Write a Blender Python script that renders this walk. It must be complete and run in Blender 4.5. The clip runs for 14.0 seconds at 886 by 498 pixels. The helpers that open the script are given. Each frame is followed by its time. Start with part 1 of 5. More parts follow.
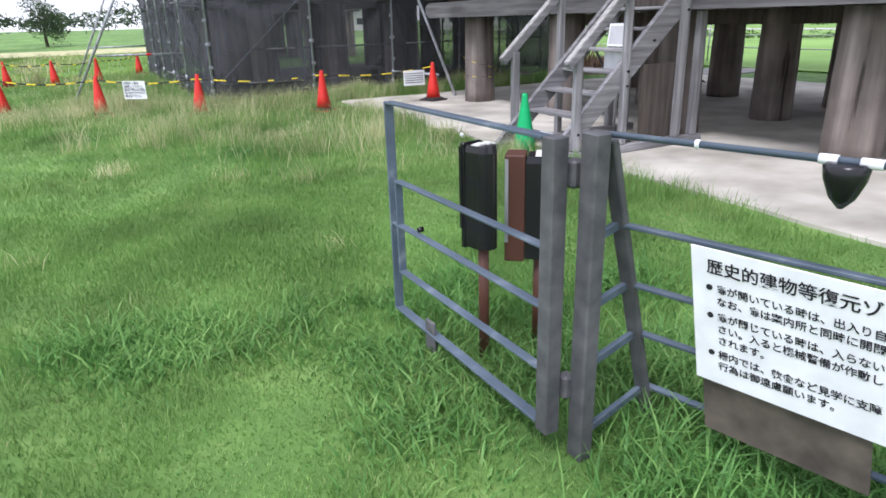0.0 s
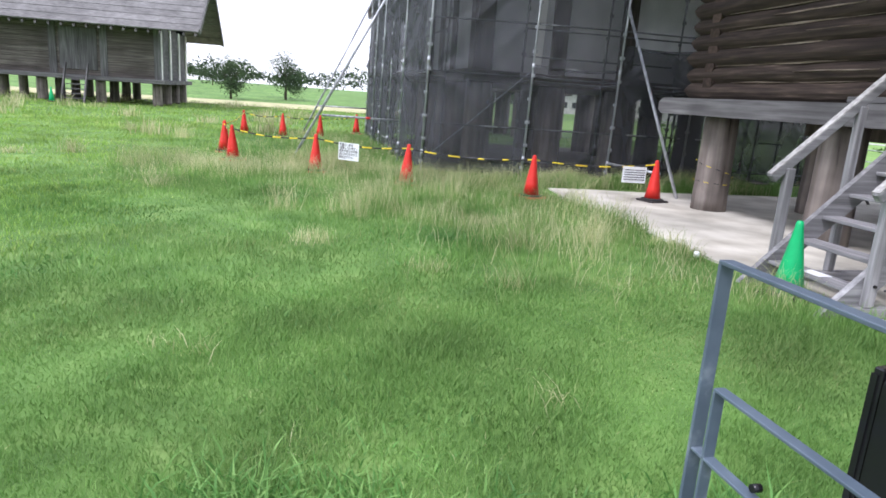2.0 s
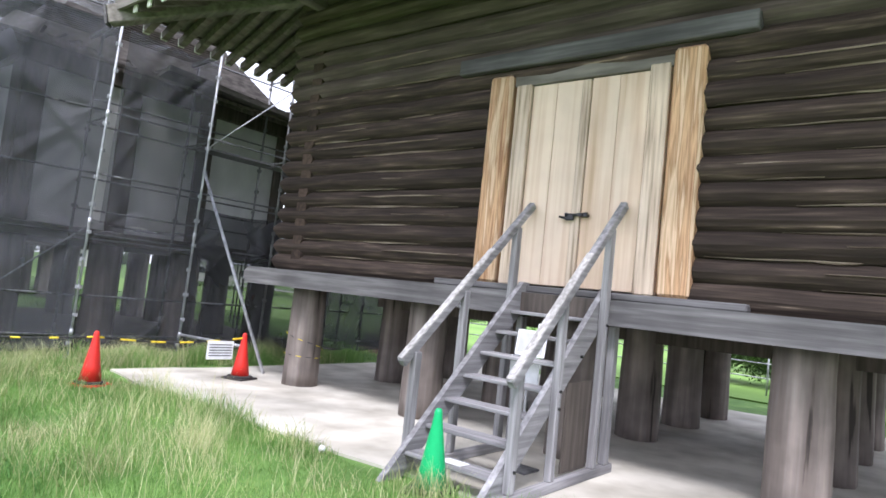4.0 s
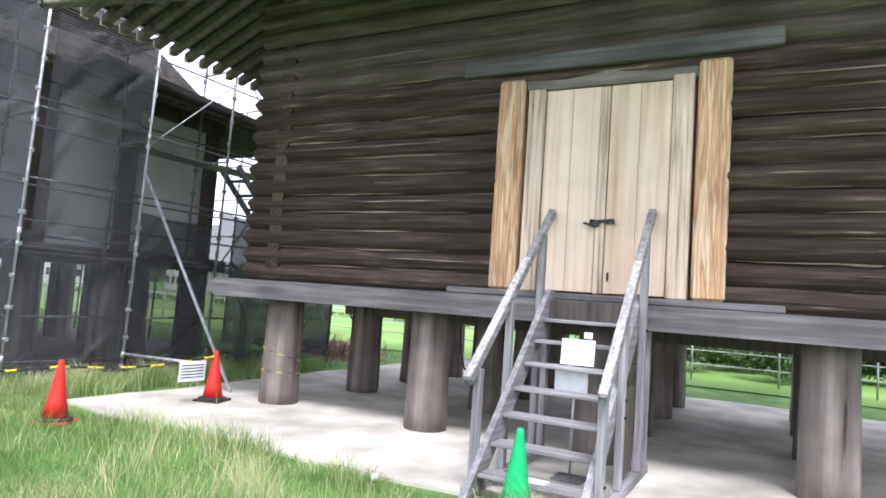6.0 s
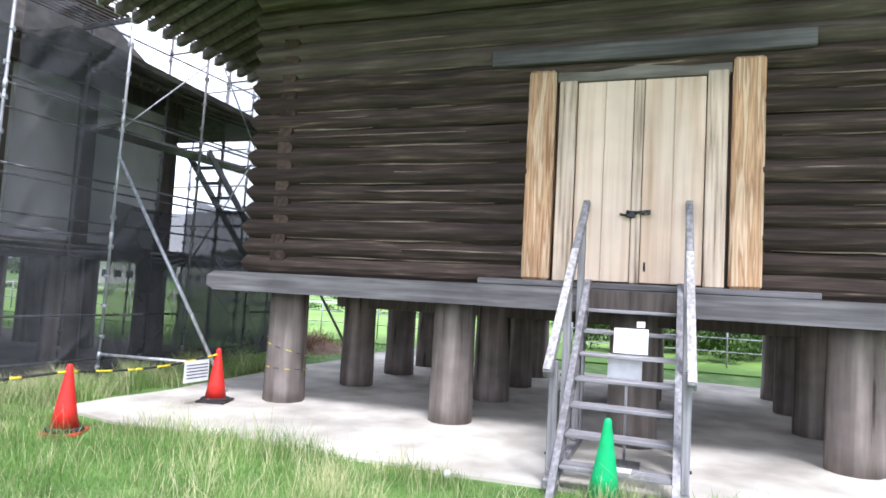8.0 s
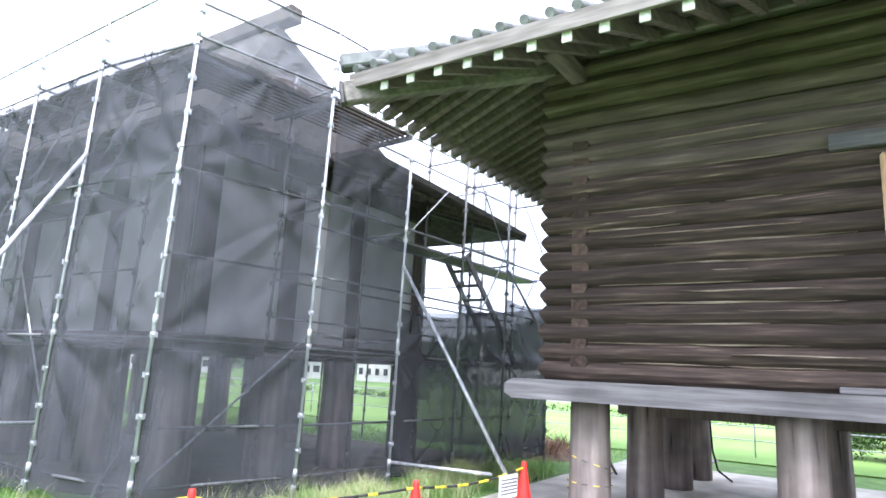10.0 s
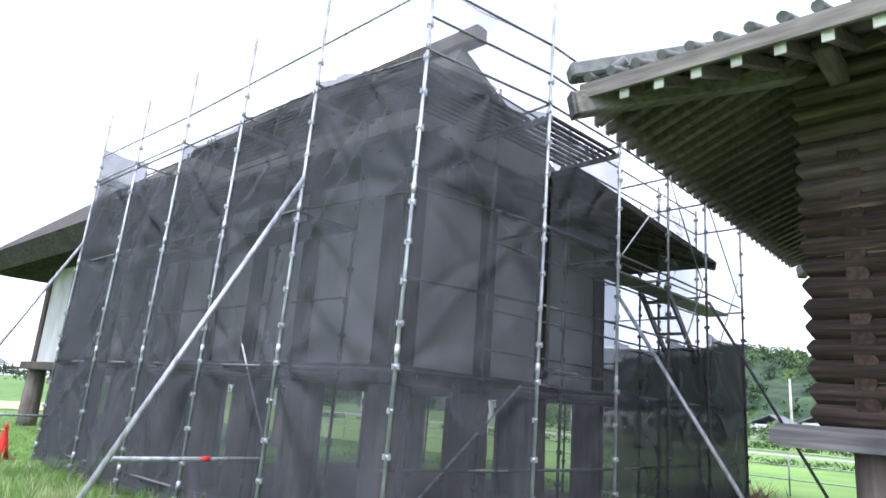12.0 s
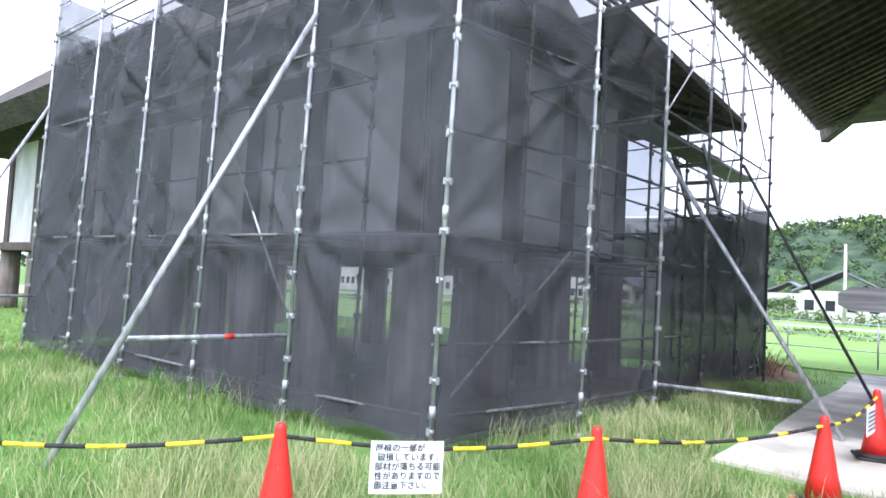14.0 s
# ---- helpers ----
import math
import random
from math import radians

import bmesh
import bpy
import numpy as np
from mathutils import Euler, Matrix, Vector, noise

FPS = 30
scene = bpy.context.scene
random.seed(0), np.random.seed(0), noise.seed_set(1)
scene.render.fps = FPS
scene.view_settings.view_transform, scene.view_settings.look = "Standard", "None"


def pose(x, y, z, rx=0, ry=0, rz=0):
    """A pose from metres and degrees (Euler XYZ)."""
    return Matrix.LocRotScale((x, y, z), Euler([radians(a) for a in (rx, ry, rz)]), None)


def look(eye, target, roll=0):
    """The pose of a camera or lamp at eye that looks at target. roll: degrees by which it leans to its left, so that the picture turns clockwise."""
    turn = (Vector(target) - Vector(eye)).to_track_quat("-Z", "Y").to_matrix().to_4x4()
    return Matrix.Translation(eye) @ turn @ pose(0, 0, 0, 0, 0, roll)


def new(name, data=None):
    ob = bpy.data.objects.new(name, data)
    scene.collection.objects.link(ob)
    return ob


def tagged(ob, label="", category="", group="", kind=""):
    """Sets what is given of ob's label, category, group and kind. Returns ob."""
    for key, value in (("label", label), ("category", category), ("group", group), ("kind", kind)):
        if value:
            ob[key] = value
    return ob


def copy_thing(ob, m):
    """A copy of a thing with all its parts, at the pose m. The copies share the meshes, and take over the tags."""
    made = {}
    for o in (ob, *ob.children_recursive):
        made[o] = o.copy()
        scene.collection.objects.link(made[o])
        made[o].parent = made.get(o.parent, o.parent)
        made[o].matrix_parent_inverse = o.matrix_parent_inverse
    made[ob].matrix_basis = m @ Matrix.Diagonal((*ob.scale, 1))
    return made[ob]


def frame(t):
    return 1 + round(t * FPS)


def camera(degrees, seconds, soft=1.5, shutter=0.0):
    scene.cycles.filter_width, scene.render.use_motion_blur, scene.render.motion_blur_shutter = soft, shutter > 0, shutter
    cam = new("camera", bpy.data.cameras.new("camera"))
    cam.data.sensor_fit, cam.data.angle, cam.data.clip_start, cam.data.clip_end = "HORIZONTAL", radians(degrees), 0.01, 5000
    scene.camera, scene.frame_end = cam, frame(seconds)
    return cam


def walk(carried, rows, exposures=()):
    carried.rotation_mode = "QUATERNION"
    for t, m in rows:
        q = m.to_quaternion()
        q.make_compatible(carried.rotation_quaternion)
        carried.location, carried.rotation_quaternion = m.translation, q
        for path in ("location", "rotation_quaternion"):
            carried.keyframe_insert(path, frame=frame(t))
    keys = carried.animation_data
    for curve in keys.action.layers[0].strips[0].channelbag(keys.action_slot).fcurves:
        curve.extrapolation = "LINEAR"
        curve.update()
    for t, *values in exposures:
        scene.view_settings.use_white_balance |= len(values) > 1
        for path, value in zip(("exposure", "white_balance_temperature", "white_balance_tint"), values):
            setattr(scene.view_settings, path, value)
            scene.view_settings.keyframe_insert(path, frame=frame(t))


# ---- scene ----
cam = camera(69.0, 14.0, soft=1.65)
PATH = [
    (0, (-0.196, -0.011, 1.477), (0.713, 1.639, 0.805), -1.7),
    (0.5, (-0.267, 0.269, 1.52), (0.373, 2.08, 0.964), -0.2),
    (1, (-0.243, 0.54, 1.49), (0.139, 2.437, 0.984), 0.2),
    (1.5, (-0.118, 0.868, 1.519), (0.279, 2.765, 1.026), 2.5),
    (2, (-0.126, 1.172, 1.521), (0.319, 3.067, 1.061), 4.0),
    (2.5, (-0.092, 1.501, 1.583), (0.687, 3.308, 1.223), 5.2),
    (3, (0.03, 1.851, 1.593), (1.259, 3.416, 1.394), 5.4),
    (3.5, (0.012, 2.145, 1.65), (1.461, 3.524, 1.645), 5.7),
    (4, (-0.191, 2.496, 1.632), (1.362, 3.749, 1.772), 6.1),
    (4.2, (-0.253, 2.642, 1.604), (1.326, 3.859, 1.77), 6.6),
    (6.3, (-1.0, 4.204, 1.698), (0.799, 5.064, 1.848), 4.0),
    (6.5, (-1.065, 4.352, 1.692), (0.761, 5.153, 1.852), 4.2),
    (7, (-1.213, 4.663, 1.652), (0.669, 5.321, 1.817), 3.7),
    (7.2, (-1.235, 4.753, 1.647), (0.657, 5.388, 1.778), 3.8),
    (9.5, (-1.8, 6.754, 1.733), (-0.069, 7.72, 1.999), 1.7),
    (10, (-1.93, 7.141, 1.763), (-0.308, 8.249, 2.142), 2.9),
    (10.5, (-2.036, 7.631, 1.757), (-0.501, 8.825, 2.223), 3.6),
    (11, (-2.171, 8.096, 1.737), (-0.66, 9.313, 2.223), 4.1),
    (11.5, (-2.289, 8.577, 1.708), (-0.804, 9.839, 2.158), 4.3),
    (12, (-2.407, 9.061, 1.671), (-0.975, 10.374, 2.143), 4.2),
    (12.5, (-2.51, 9.466, 1.653), (-1.066, 10.783, 2.078), 3.6),
    (13, (-2.428, 9.817, 1.597), (-0.95, 11.108, 1.983), 3.5),
    (13.5, (-2.285, 10.072, 1.566), (-0.757, 11.334, 1.837), 3.4),
    (14, (-2.175, 10.258, 1.546), (-0.631, 11.525, 1.656), 3.1),
]
EXPOSURE = [(0.0, 0.42), (0.5, 0.6), (1.0, 0.62), (1.5, 0.54), (3.0, 0.52), (4.0, 0.9), (6.5, 1.02), (9.5, 1.24), (10.0, 1.65), (11.0, 1.2), (12.0, 0.76), (12.5, 0.66), (13.5, 0.95), (14.0, 1.1)]
walk(cam, [(t, look(eye, target, roll)) for t, eye, target, roll in PATH], exposures=[(t, e, 6050 if t < 9 else 5800, 20) for t, e in EXPOSURE])

# ---- sky, sun ----
SUN_AZ, SUN_EL = 238.0, 57.0
world = bpy.data.worlds.new("sky")
scene.world = world
world.use_nodes = True
wn, wl = world.node_tree.nodes, world.node_tree.links
wn.clear()
w_out = wn.new("ShaderNodeOutputWorld")
w_bg = wn.new("ShaderNodeBackground")
w_sky = wn.new("ShaderNodeTexSky")
w_sky.sky_type = "NISHITA"
w_sky.sun_disc = False
w_sky.sun_elevation, w_sky.sun_rotation = radians(SUN_EL), radians(SUN_AZ)
w_mix = wn.new("ShaderNodeMixRGB")
w_coord = wn.new("ShaderNodeTexCoord")
w_noise = wn.new("ShaderNodeTexNoise")
w_noise.inputs["Scale"].default_value = 3.2
w_noise.inputs["Detail"].default_value = 7.0
w_noise.inputs["Roughness"].default_value = 0.6
w_ramp = wn.new("ShaderNodeValToRGB")
w_ramp.color_ramp.elements[0].position, w_ramp.color_ramp.elements[0].color = 0.34, (0.5, 0.5, 0.5, 1)
w_ramp.color_ramp.elements[1].position, w_ramp.color_ramp.elements[1].color = 0.56, (0.97, 0.97, 0.97, 1)
w_mix.inputs["Color2"].default_value = (10.5, 10.9, 11.4, 1)
wl.new(w_coord.outputs["Generated"], w_noise.inputs["Vector"])
wl.new(w_noise.outputs["Fac"], w_ramp.inputs["Fac"])
wl.new(w_ramp.outputs["Color"], w_mix.inputs["Fac"])
wl.new(w_sky.outputs["Color"], w_mix.inputs["Color1"])
wl.new(w_mix.outputs["Color"], w_bg.inputs["Color"])
w_bg.inputs["Strength"].default_value = 0.12
wl.new(w_bg.outputs["Background"], w_out.inputs["Surface"])

sun_data = bpy.data.lights.new("sun", "SUN")
sun_data.energy, sun_data.angle, sun_data.color = 2.1, radians(16), (1.0, 0.97, 0.93)
sun = new("sun", sun_data)
sun.matrix_basis = look((0, 0, 30), (30 * math.sin(radians(SUN_AZ)) * -math.cos(radians(SUN_EL)), 30 * math.cos(radians(SUN_AZ)) * -math.cos(radians(SUN_EL)), 30 - 30 * math.sin(radians(SUN_EL))))


# ---- materials ----
def mat(name, cols, scale=(6, 6, 6), rough=0.8, detail=6, bump=0.2, bscale=None, metal=0.0, rand=0.0, island=False, fine=0.25, spec=0.4, stain=0.0, stain_scale=1.1):
    """Two-scale noise colour over a Principled surface. cols: ramp of (position, colour)."""
    m = bpy.data.materials.new(name)
    m.use_nodes = True
    n, l = m.node_tree.nodes, m.node_tree.links
    p = n["Principled BSDF"]
    p.inputs["Roughness"].default_value, p.inputs["Metallic"].default_value = rough, metal
    p.inputs["Specular IOR Level"].default_value = spec
    co = n.new("ShaderNodeTexCoord")
    mp = n.new("ShaderNodeMapping")
    mp.inputs["Scale"].default_value = scale
    l.new(co.outputs["Object"], mp.inputs["Vector"])
    a = n.new("ShaderNodeTexNoise")
    a.inputs["Scale"].default_value, a.inputs["Detail"].default_value = 1.0, detail
    l.new(mp.outputs["Vector"], a.inputs["Vector"])
    val = a.outputs["Fac"]
    if rand or island:
        src = n.new("ShaderNodeNewGeometry").outputs["Random Per Island"] if island else n.new("ShaderNodeObjectInfo").outputs["Random"]
        off = n.new("ShaderNodeMath")
        off.operation = "MULTIPLY_ADD"
        off.inputs[1].default_value, off.inputs[2].default_value = rand, -rand / 2
        l.new(src, off.inputs[0])
        ad = n.new("ShaderNodeMath")
        ad.operation = "ADD"
        l.new(val, ad.inputs[0])
        l.new(off.outputs[0], ad.inputs[1])
        val = ad.outputs[0]
        shift = n.new("ShaderNodeVectorMath")
        shift.operation = "ADD"
        big = n.new("ShaderNodeVectorMath")
        big.operation = "SCALE"
        big.inputs[0].default_value, big.inputs["Scale"].default_value = (7.3, 3.1, 5.7), 1.0
        l.new(src, big.inputs["Scale"])
        l.new(mp.outputs["Vector"], shift.inputs[0])
        l.new(big.outputs["Vector"], shift.inputs[1])
        if not island:
            l.new(shift.outputs["Vector"], a.inputs["Vector"])
    r = n.new("ShaderNodeValToRGB")
    el = r.color_ramp.elements
    while len(el) < len(cols):
        el.new(0.5)
    for e, (pos, c) in zip(el, cols):
        e.position, e.color = pos, (*c, 1)
    l.new(val, r.inputs["Fac"])
    colour = r.outputs["Color"]
    if fine or stain:
        b = n.new("ShaderNodeTexNoise")
        b.inputs["Scale"].default_value, b.inputs["Detail"].default_value = stain_scale, 4.0
        l.new(co.outputs["Object"], b.inputs["Vector"])
        mr = n.new("ShaderNodeMapRange")
        mr.inputs["From Min"].default_value, mr.inputs["From Max"].default_value = 0.3, 0.7
        mr.inputs["To Min"].default_value, mr.inputs["To Max"].default_value = 1 - fine - stain, 1 + fine
        l.new(b.outputs["Fac"], mr.inputs["Value"])
        mul = n.new("ShaderNodeVectorMath")
        mul.operation = "SCALE"
        l.new(colour, mul.inputs[0])
        l.new(mr.outputs["Result"], mul.inputs["Scale"])
        colour = mul.outputs["Vector"]
    l.new(colour, p.inputs["Base Color"])
    if bump:
        bm_ = n.new("ShaderNodeBump")
        bm_.inputs["Strength"].default_value, bm_.inputs["Distance"].default_value = bump, 0.02
        if bscale:
            c = n.new("ShaderNodeTexNoise")
            c.inputs["Scale"].default_value, c.inputs["Detail"].default_value = bscale, 5.0
            l.new(co.outputs["Object"], c.inputs["Vector"])
            l.new(c.outputs["Fac"], bm_.inputs["Height"])
        else:
            l.new(a.outputs["Fac"], bm_.inputs["Height"])
        l.new(bm_.outputs["Normal"], p.inputs["Normal"])
    return m


def plain(name, c, rough=0.5, metal=0.0, fine=0.15, bump=0.0, spec=0.4):
    return mat(name, [(0.3, tuple(v * 0.9 for v in c)), (0.7, tuple(min(1, v * 1.08) for v in c))], (9, 9, 9), rough, 5, bump, None, metal, fine=fine, spec=spec)


def grain(axis, along=1.2, across=26):
    v = [across] * 3
    v["xyz".index(axis)] = along
    return tuple(v)


LOG = [(0.25, (0.022, 0.0145, 0.011)), (0.48, (0.043, 0.0295, 0.0225)), (0.62, (0.073, 0.051, 0.039)), (0.7, (0.13, 0.095, 0.073)), (0.77, (0.33, 0.245, 0.18))]
STAIR = [(0.25, (0.13, 0.128, 0.132)), (0.5, (0.24, 0.237, 0.243)), (0.75, (0.4, 0.396, 0.402))]
GREY = [(0.25, (0.06, 0.057, 0.058)), (0.5, (0.108, 0.103, 0.105)), (0.75, (0.19, 0.185, 0.186))]
M = dict(
    log_y=mat("dark_weathered_log", LOG, grain("y", 1.3, 21), 0.85, 7, 0.6, rand=0.1, fine=0.22),
    log_x=mat("dark_weathered_log_end_on", LOG, grain("x", 1.3, 21), 0.85, 7, 0.6, rand=0.1, fine=0.22),
    log_end=mat("log_end_grain", [(0.3, (0.032, 0.02, 0.015)), (0.7, (0.1, 0.066, 0.05))], (14, 14, 14), 0.9, 6, 0.5, rand=0.25),
    grey_y=mat("grey_weathered_wood", GREY, grain("y", 0.9, 17), 0.8, 8, 0.4, rand=0.14),
    grey_x=mat("grey_weathered_wood_lengthwise", GREY, grain("x", 0.9, 17), 0.8, 8, 0.4, rand=0.14),
    grey_z=mat("grey_weathered_wood_upright", GREY, grain("z", 0.9, 17), 0.8, 8, 0.4, rand=0.14),
    stair_x=mat("sun_bleached_stair_wood", STAIR, grain("x", 1.1, 22), 0.8, 8, 0.5, rand=0.14),
    stair_y=mat("sun_bleached_tread_wood", STAIR, grain("y", 1.1, 22), 0.8, 8, 0.5, rand=0.14),
    stair_z=mat("sun_bleached_post_wood", STAIR, grain("z", 1.1, 22), 0.8, 8, 0.5, rand=0.14),
    # Planks of the far store: distance haze put into a lighter wood colour.
    plank_x=mat("brown_grey_plank_hazed", [(0.25, (0.06, 0.05, 0.044)), (0.5, (0.11, 0.094, 0.084)), (0.75, (0.2, 0.178, 0.16))], grain("x", 0.9, 17), 0.85, 7, 0.4, rand=0.14),
    rail_top=mat("pale_handrail_top_wood", [(0.3, (0.22, 0.21, 0.2)), (0.7, (0.5, 0.49, 0.47))], grain("x", 1.2, 30), 0.75, 8, 0.4),
    pillar=mat("brown_pillar_wood", [(0.33, (0.035, 0.028, 0.024)), (0.37, (0.13, 0.108, 0.094)), (0.5, (0.17, 0.145, 0.13)), (0.62, (0.25, 0.215, 0.19)), (0.75, (0.3, 0.27, 0.25))], grain("z", 0.5, 6.5), 0.82, 7, 0.5, rand=0.05, fine=0.28, stain_scale=2.2),
    door=mat("pale_cypress_board", [(0.28, (0.44, 0.3, 0.18)), (0.42, (0.64, 0.47, 0.335)), (0.6, (0.77, 0.62, 0.49))], grain("z", 0.35, 9), 0.65, 6, 0.12, rand=0.2, fine=0.14),
    jamb=mat("ring_grained_cedar", [(0.3, (0.3, 0.15, 0.075)), (0.42, (0.6, 0.38, 0.22)), (0.5, (0.36, 0.2, 0.1)), (0.57, (0.68, 0.5, 0.34)), (0.66, (0.5, 0.33, 0.2))], grain("z", 0.8, 16), 0.65, 3, 0.35, rand=0.1),
    stile=mat("grey_tan_stile_wood", [(0.3, (0.2, 0.15, 0.1)), (0.48, (0.53, 0.41, 0.31)), (0.66, (0.67, 0.55, 0.44))], grain("z", 1.1, 26), 0.7, 4, 0.35, rand=0.1),
    # Eave wood: haze over its shaded underside put into a paler brown-grey.
    hazed_y=mat("haze_lightened_beam", [(0.3, (0.12, 0.108, 0.094)), (0.7, (0.25, 0.228, 0.205))], grain("y", 1.5, 14), 0.9, 7, 0.4, rand=0.1),
    hazed_x=mat("haze_lightened_rafter", [(0.3, (0.105, 0.088, 0.078)), (0.7, (0.22, 0.188, 0.168))], grain("x", 1.5, 14), 0.9, 7, 0.4, rand=0.15),
    whitened=plain("white_painted_rafter_end", (0.72, 0.72, 0.68), 0.7, 0, 0.3),
    concrete=mat("worn_concrete", [(0.3, (0.4, 0.375, 0.315)), (0.47, (0.52, 0.495, 0.425)), (0.62, (0.64, 0.615, 0.54))], (1.5, 1.5, 1.5), 0.9, 12, 0.25, 14, fine=0.15, stain=0.12, stain_scale=0.6),
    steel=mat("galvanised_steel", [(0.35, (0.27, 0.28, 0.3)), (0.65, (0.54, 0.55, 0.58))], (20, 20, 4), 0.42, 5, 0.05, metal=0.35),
    # Same steel, with netted and backlit shade put into a darker colour.
    steel_shaded=mat("steel_with_shade_in_colour", [(0.35, (0.1, 0.102, 0.105)), (0.65, (0.19, 0.193, 0.2))], (20, 20, 4), 0.5, 5, 0.05, metal=0.15),
    gate=mat("blue_grey_painted_steel", [(0.3, (0.078, 0.108, 0.142)), (0.6, (0.108, 0.142, 0.18)), (0.74, (0.24, 0.28, 0.31))], (8, 8, 8), 0.45, 6, 0.06, metal=0.1),
    gate_post=mat("grey_brown_painted_steel", [(0.35, (0.068, 0.07, 0.075)), (0.7, (0.125, 0.125, 0.13))], (14, 14, 14), 0.55, 7, 0.1),
    cone=plain("orange_red_cone_plastic", (0.66, 0.03, 0.02), 0.45, 0, 0.12),
    cone_base=plain("black_rubber_base", (0.035, 0.03, 0.03), 0.85, 0, 0.3),
    cone_green=plain("green_cone_plastic", (0.0, 0.42, 0.14), 0.4, 0, 0.1),
    black=plain("black_plastic", (0.014, 0.014, 0.016), 0.25, 0, 0.1),
    brown=plain("red_brown_painted_metal", (0.09, 0.036, 0.023), 0.5, 0, 0.2),
    yellow=plain("yellow_rope_band", (0.8, 0.62, 0.03), 0.6),
    rope=plain("black_rope_band", (0.03, 0.03, 0.03), 0.7),
    paper=plain("white_sign_board", (0.82, 0.84, 0.86), 0.5, 0, 0.04),
    ink=plain("black_ink", (0.02, 0.02, 0.025), 0.6),
    plaster=mat("white_lime_plaster", [(0.35, (0.54, 0.54, 0.54)), (0.7, (0.68, 0.68, 0.67))], (2, 2, 1), 0.9, 7, 0.1, fine=0.08),
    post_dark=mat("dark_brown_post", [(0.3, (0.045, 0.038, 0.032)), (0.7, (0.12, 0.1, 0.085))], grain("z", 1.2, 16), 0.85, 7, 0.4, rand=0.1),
    thatch=mat("brown_grey_thatch", [(0.3, (0.035, 0.031, 0.027)), (0.7, (0.1, 0.09, 0.08))], (5, 5, 18), 0.95, 8, 0.6, 30),
    shingle=mat("grey_roof_shingle", [(0.3, (0.11, 0.107, 0.104)), (0.7, (0.21, 0.206, 0.202))], (4, 14, 14), 0.9, 7, 0.4, rand=0.15),
    tile=mat("grey_roof_tile", [(0.3, (0.1, 0.105, 0.1)), (0.7, (0.24, 0.25, 0.24))], (6, 6, 6), 0.7, 7, 0.3, rand=0.1),
    house_wall=plain("pale_house_wall", (0.62, 0.61, 0.58), 0.9),
    house_roof=plain("grey_house_roof", (0.17, 0.18, 0.2), 0.8),
    glass=plain("dark_window_glass", (0.03, 0.035, 0.04), 0.1),
    asphalt=plain("pale_road_surface", (0.4, 0.39, 0.37), 0.9),
    path=mat("grey_path_surface", [(0.3, (0.2, 0.195, 0.185)), (0.7, (0.33, 0.32, 0.3))], (3, 3, 3), 0.9, 9, 0.3, 30),
    # Ground under the raised store: its shade is put into this dark colour.
    ground_shade=mat("ground_with_shade_in_colour", [(0.3, (0.05, 0.045, 0.035)), (0.5, (0.085, 0.075, 0.055)), (0.7, (0.1, 0.115, 0.055))], (2.5, 2.5, 2.5), 0.95, 9, 0.7, 12),
    twig=mat("dry_red_brown_twig", [(0.3, (0.2, 0.11, 0.07)), (0.7, (0.42, 0.27, 0.19))], (6, 6, 6), 0.9, 4, 0, rand=0.6, island=True),
    bark=plain("bark", (0.09, 0.07, 0.055), 0.9, 0, 0.3),
    leaf=mat("shrub_leaf", [(0.2, (0.025, 0.06, 0.012)), (0.8, (0.11, 0.2, 0.045))], (1.5, 1.5, 1.5), 0.6, 4, 0, rand=0.7, island=True),
    leaf_dark=mat("dark_tree_leaf", [(0.2, (0.016, 0.034, 0.014)), (0.8, (0.06, 0.11, 0.035))], (0.5, 0.5, 0.5), 0.7, 4, 0, rand=0.7, island=True),
    # Paler copy of LOG: haze over the shaded upper wall put into the colour.
    hazed_log=mat("weathered_log_haze_lightened", [(0.25, (0.062, 0.047, 0.039)), (0.55, (0.115, 0.089, 0.075)), (0.75, (0.2, 0.162, 0.14))], grain("y", 1.2, 18), 0.88, 7, 0.5, rand=0.1, fine=0.2),
    worn=mat("pale_worn_log_edge", [(0.3, (0.12, 0.088, 0.066)), (0.55, (0.24, 0.185, 0.14)), (0.75, (0.42, 0.35, 0.28))], grain("y", 2.5, 30), 0.85, 6, 0.4, rand=0.3),
    soil=mat("red_brown_soil", [(0.3, (0.12, 0.07, 0.045)), (0.7, (0.26, 0.17, 0.12))], (5, 5, 5), 0.95, 8, 0.8),
    forest=mat("forest_canopy", [(0.3, (0.018, 0.038, 0.022)), (0.5, (0.036, 0.07, 0.034)), (0.7, (0.07, 0.12, 0.05))], (0.16, 0.16, 0.16), 0.9, 9, 0.9, 0.35, fine=0.3, stain_scale=0.05),
    bamboo=mat("light_green_grove", [(0.3, (0.07, 0.13, 0.03)), (0.7, (0.17, 0.27, 0.07))], (0.3, 0.3, 0.3), 0.9, 8, 0.8, 0.6),
)


def leafy(name, cols, rough=0.55, transl=0.35, world_scale=0.5):
    """Grass: colour by blade and by patch, light shining partly through."""
    m = mat(name, cols, (world_scale, world_scale, world_scale), rough, 5, 0, rand=0.5, island=True, fine=0.3, spec=0.25, stain_scale=0.8)
    n, l = m.node_tree.nodes, m.node_tree.links
    p, out = n["Principled BSDF"], n["Material Output"]
    t = n.new("ShaderNodeBsdfTranslucent")
    mx = n.new("ShaderNodeMixShader")
    mx.inputs["Fac"].default_value = transl
    l.new(p.inputs["Base Color"].links[0].from_socket, t.inputs["Color"])
    l.new(p.outputs["BSDF"], mx.inputs[1])
    l.new(t.outputs["BSDF"], mx.inputs[2])
    l.new(mx.outputs["Shader"], out.inputs["Surface"])
    return m


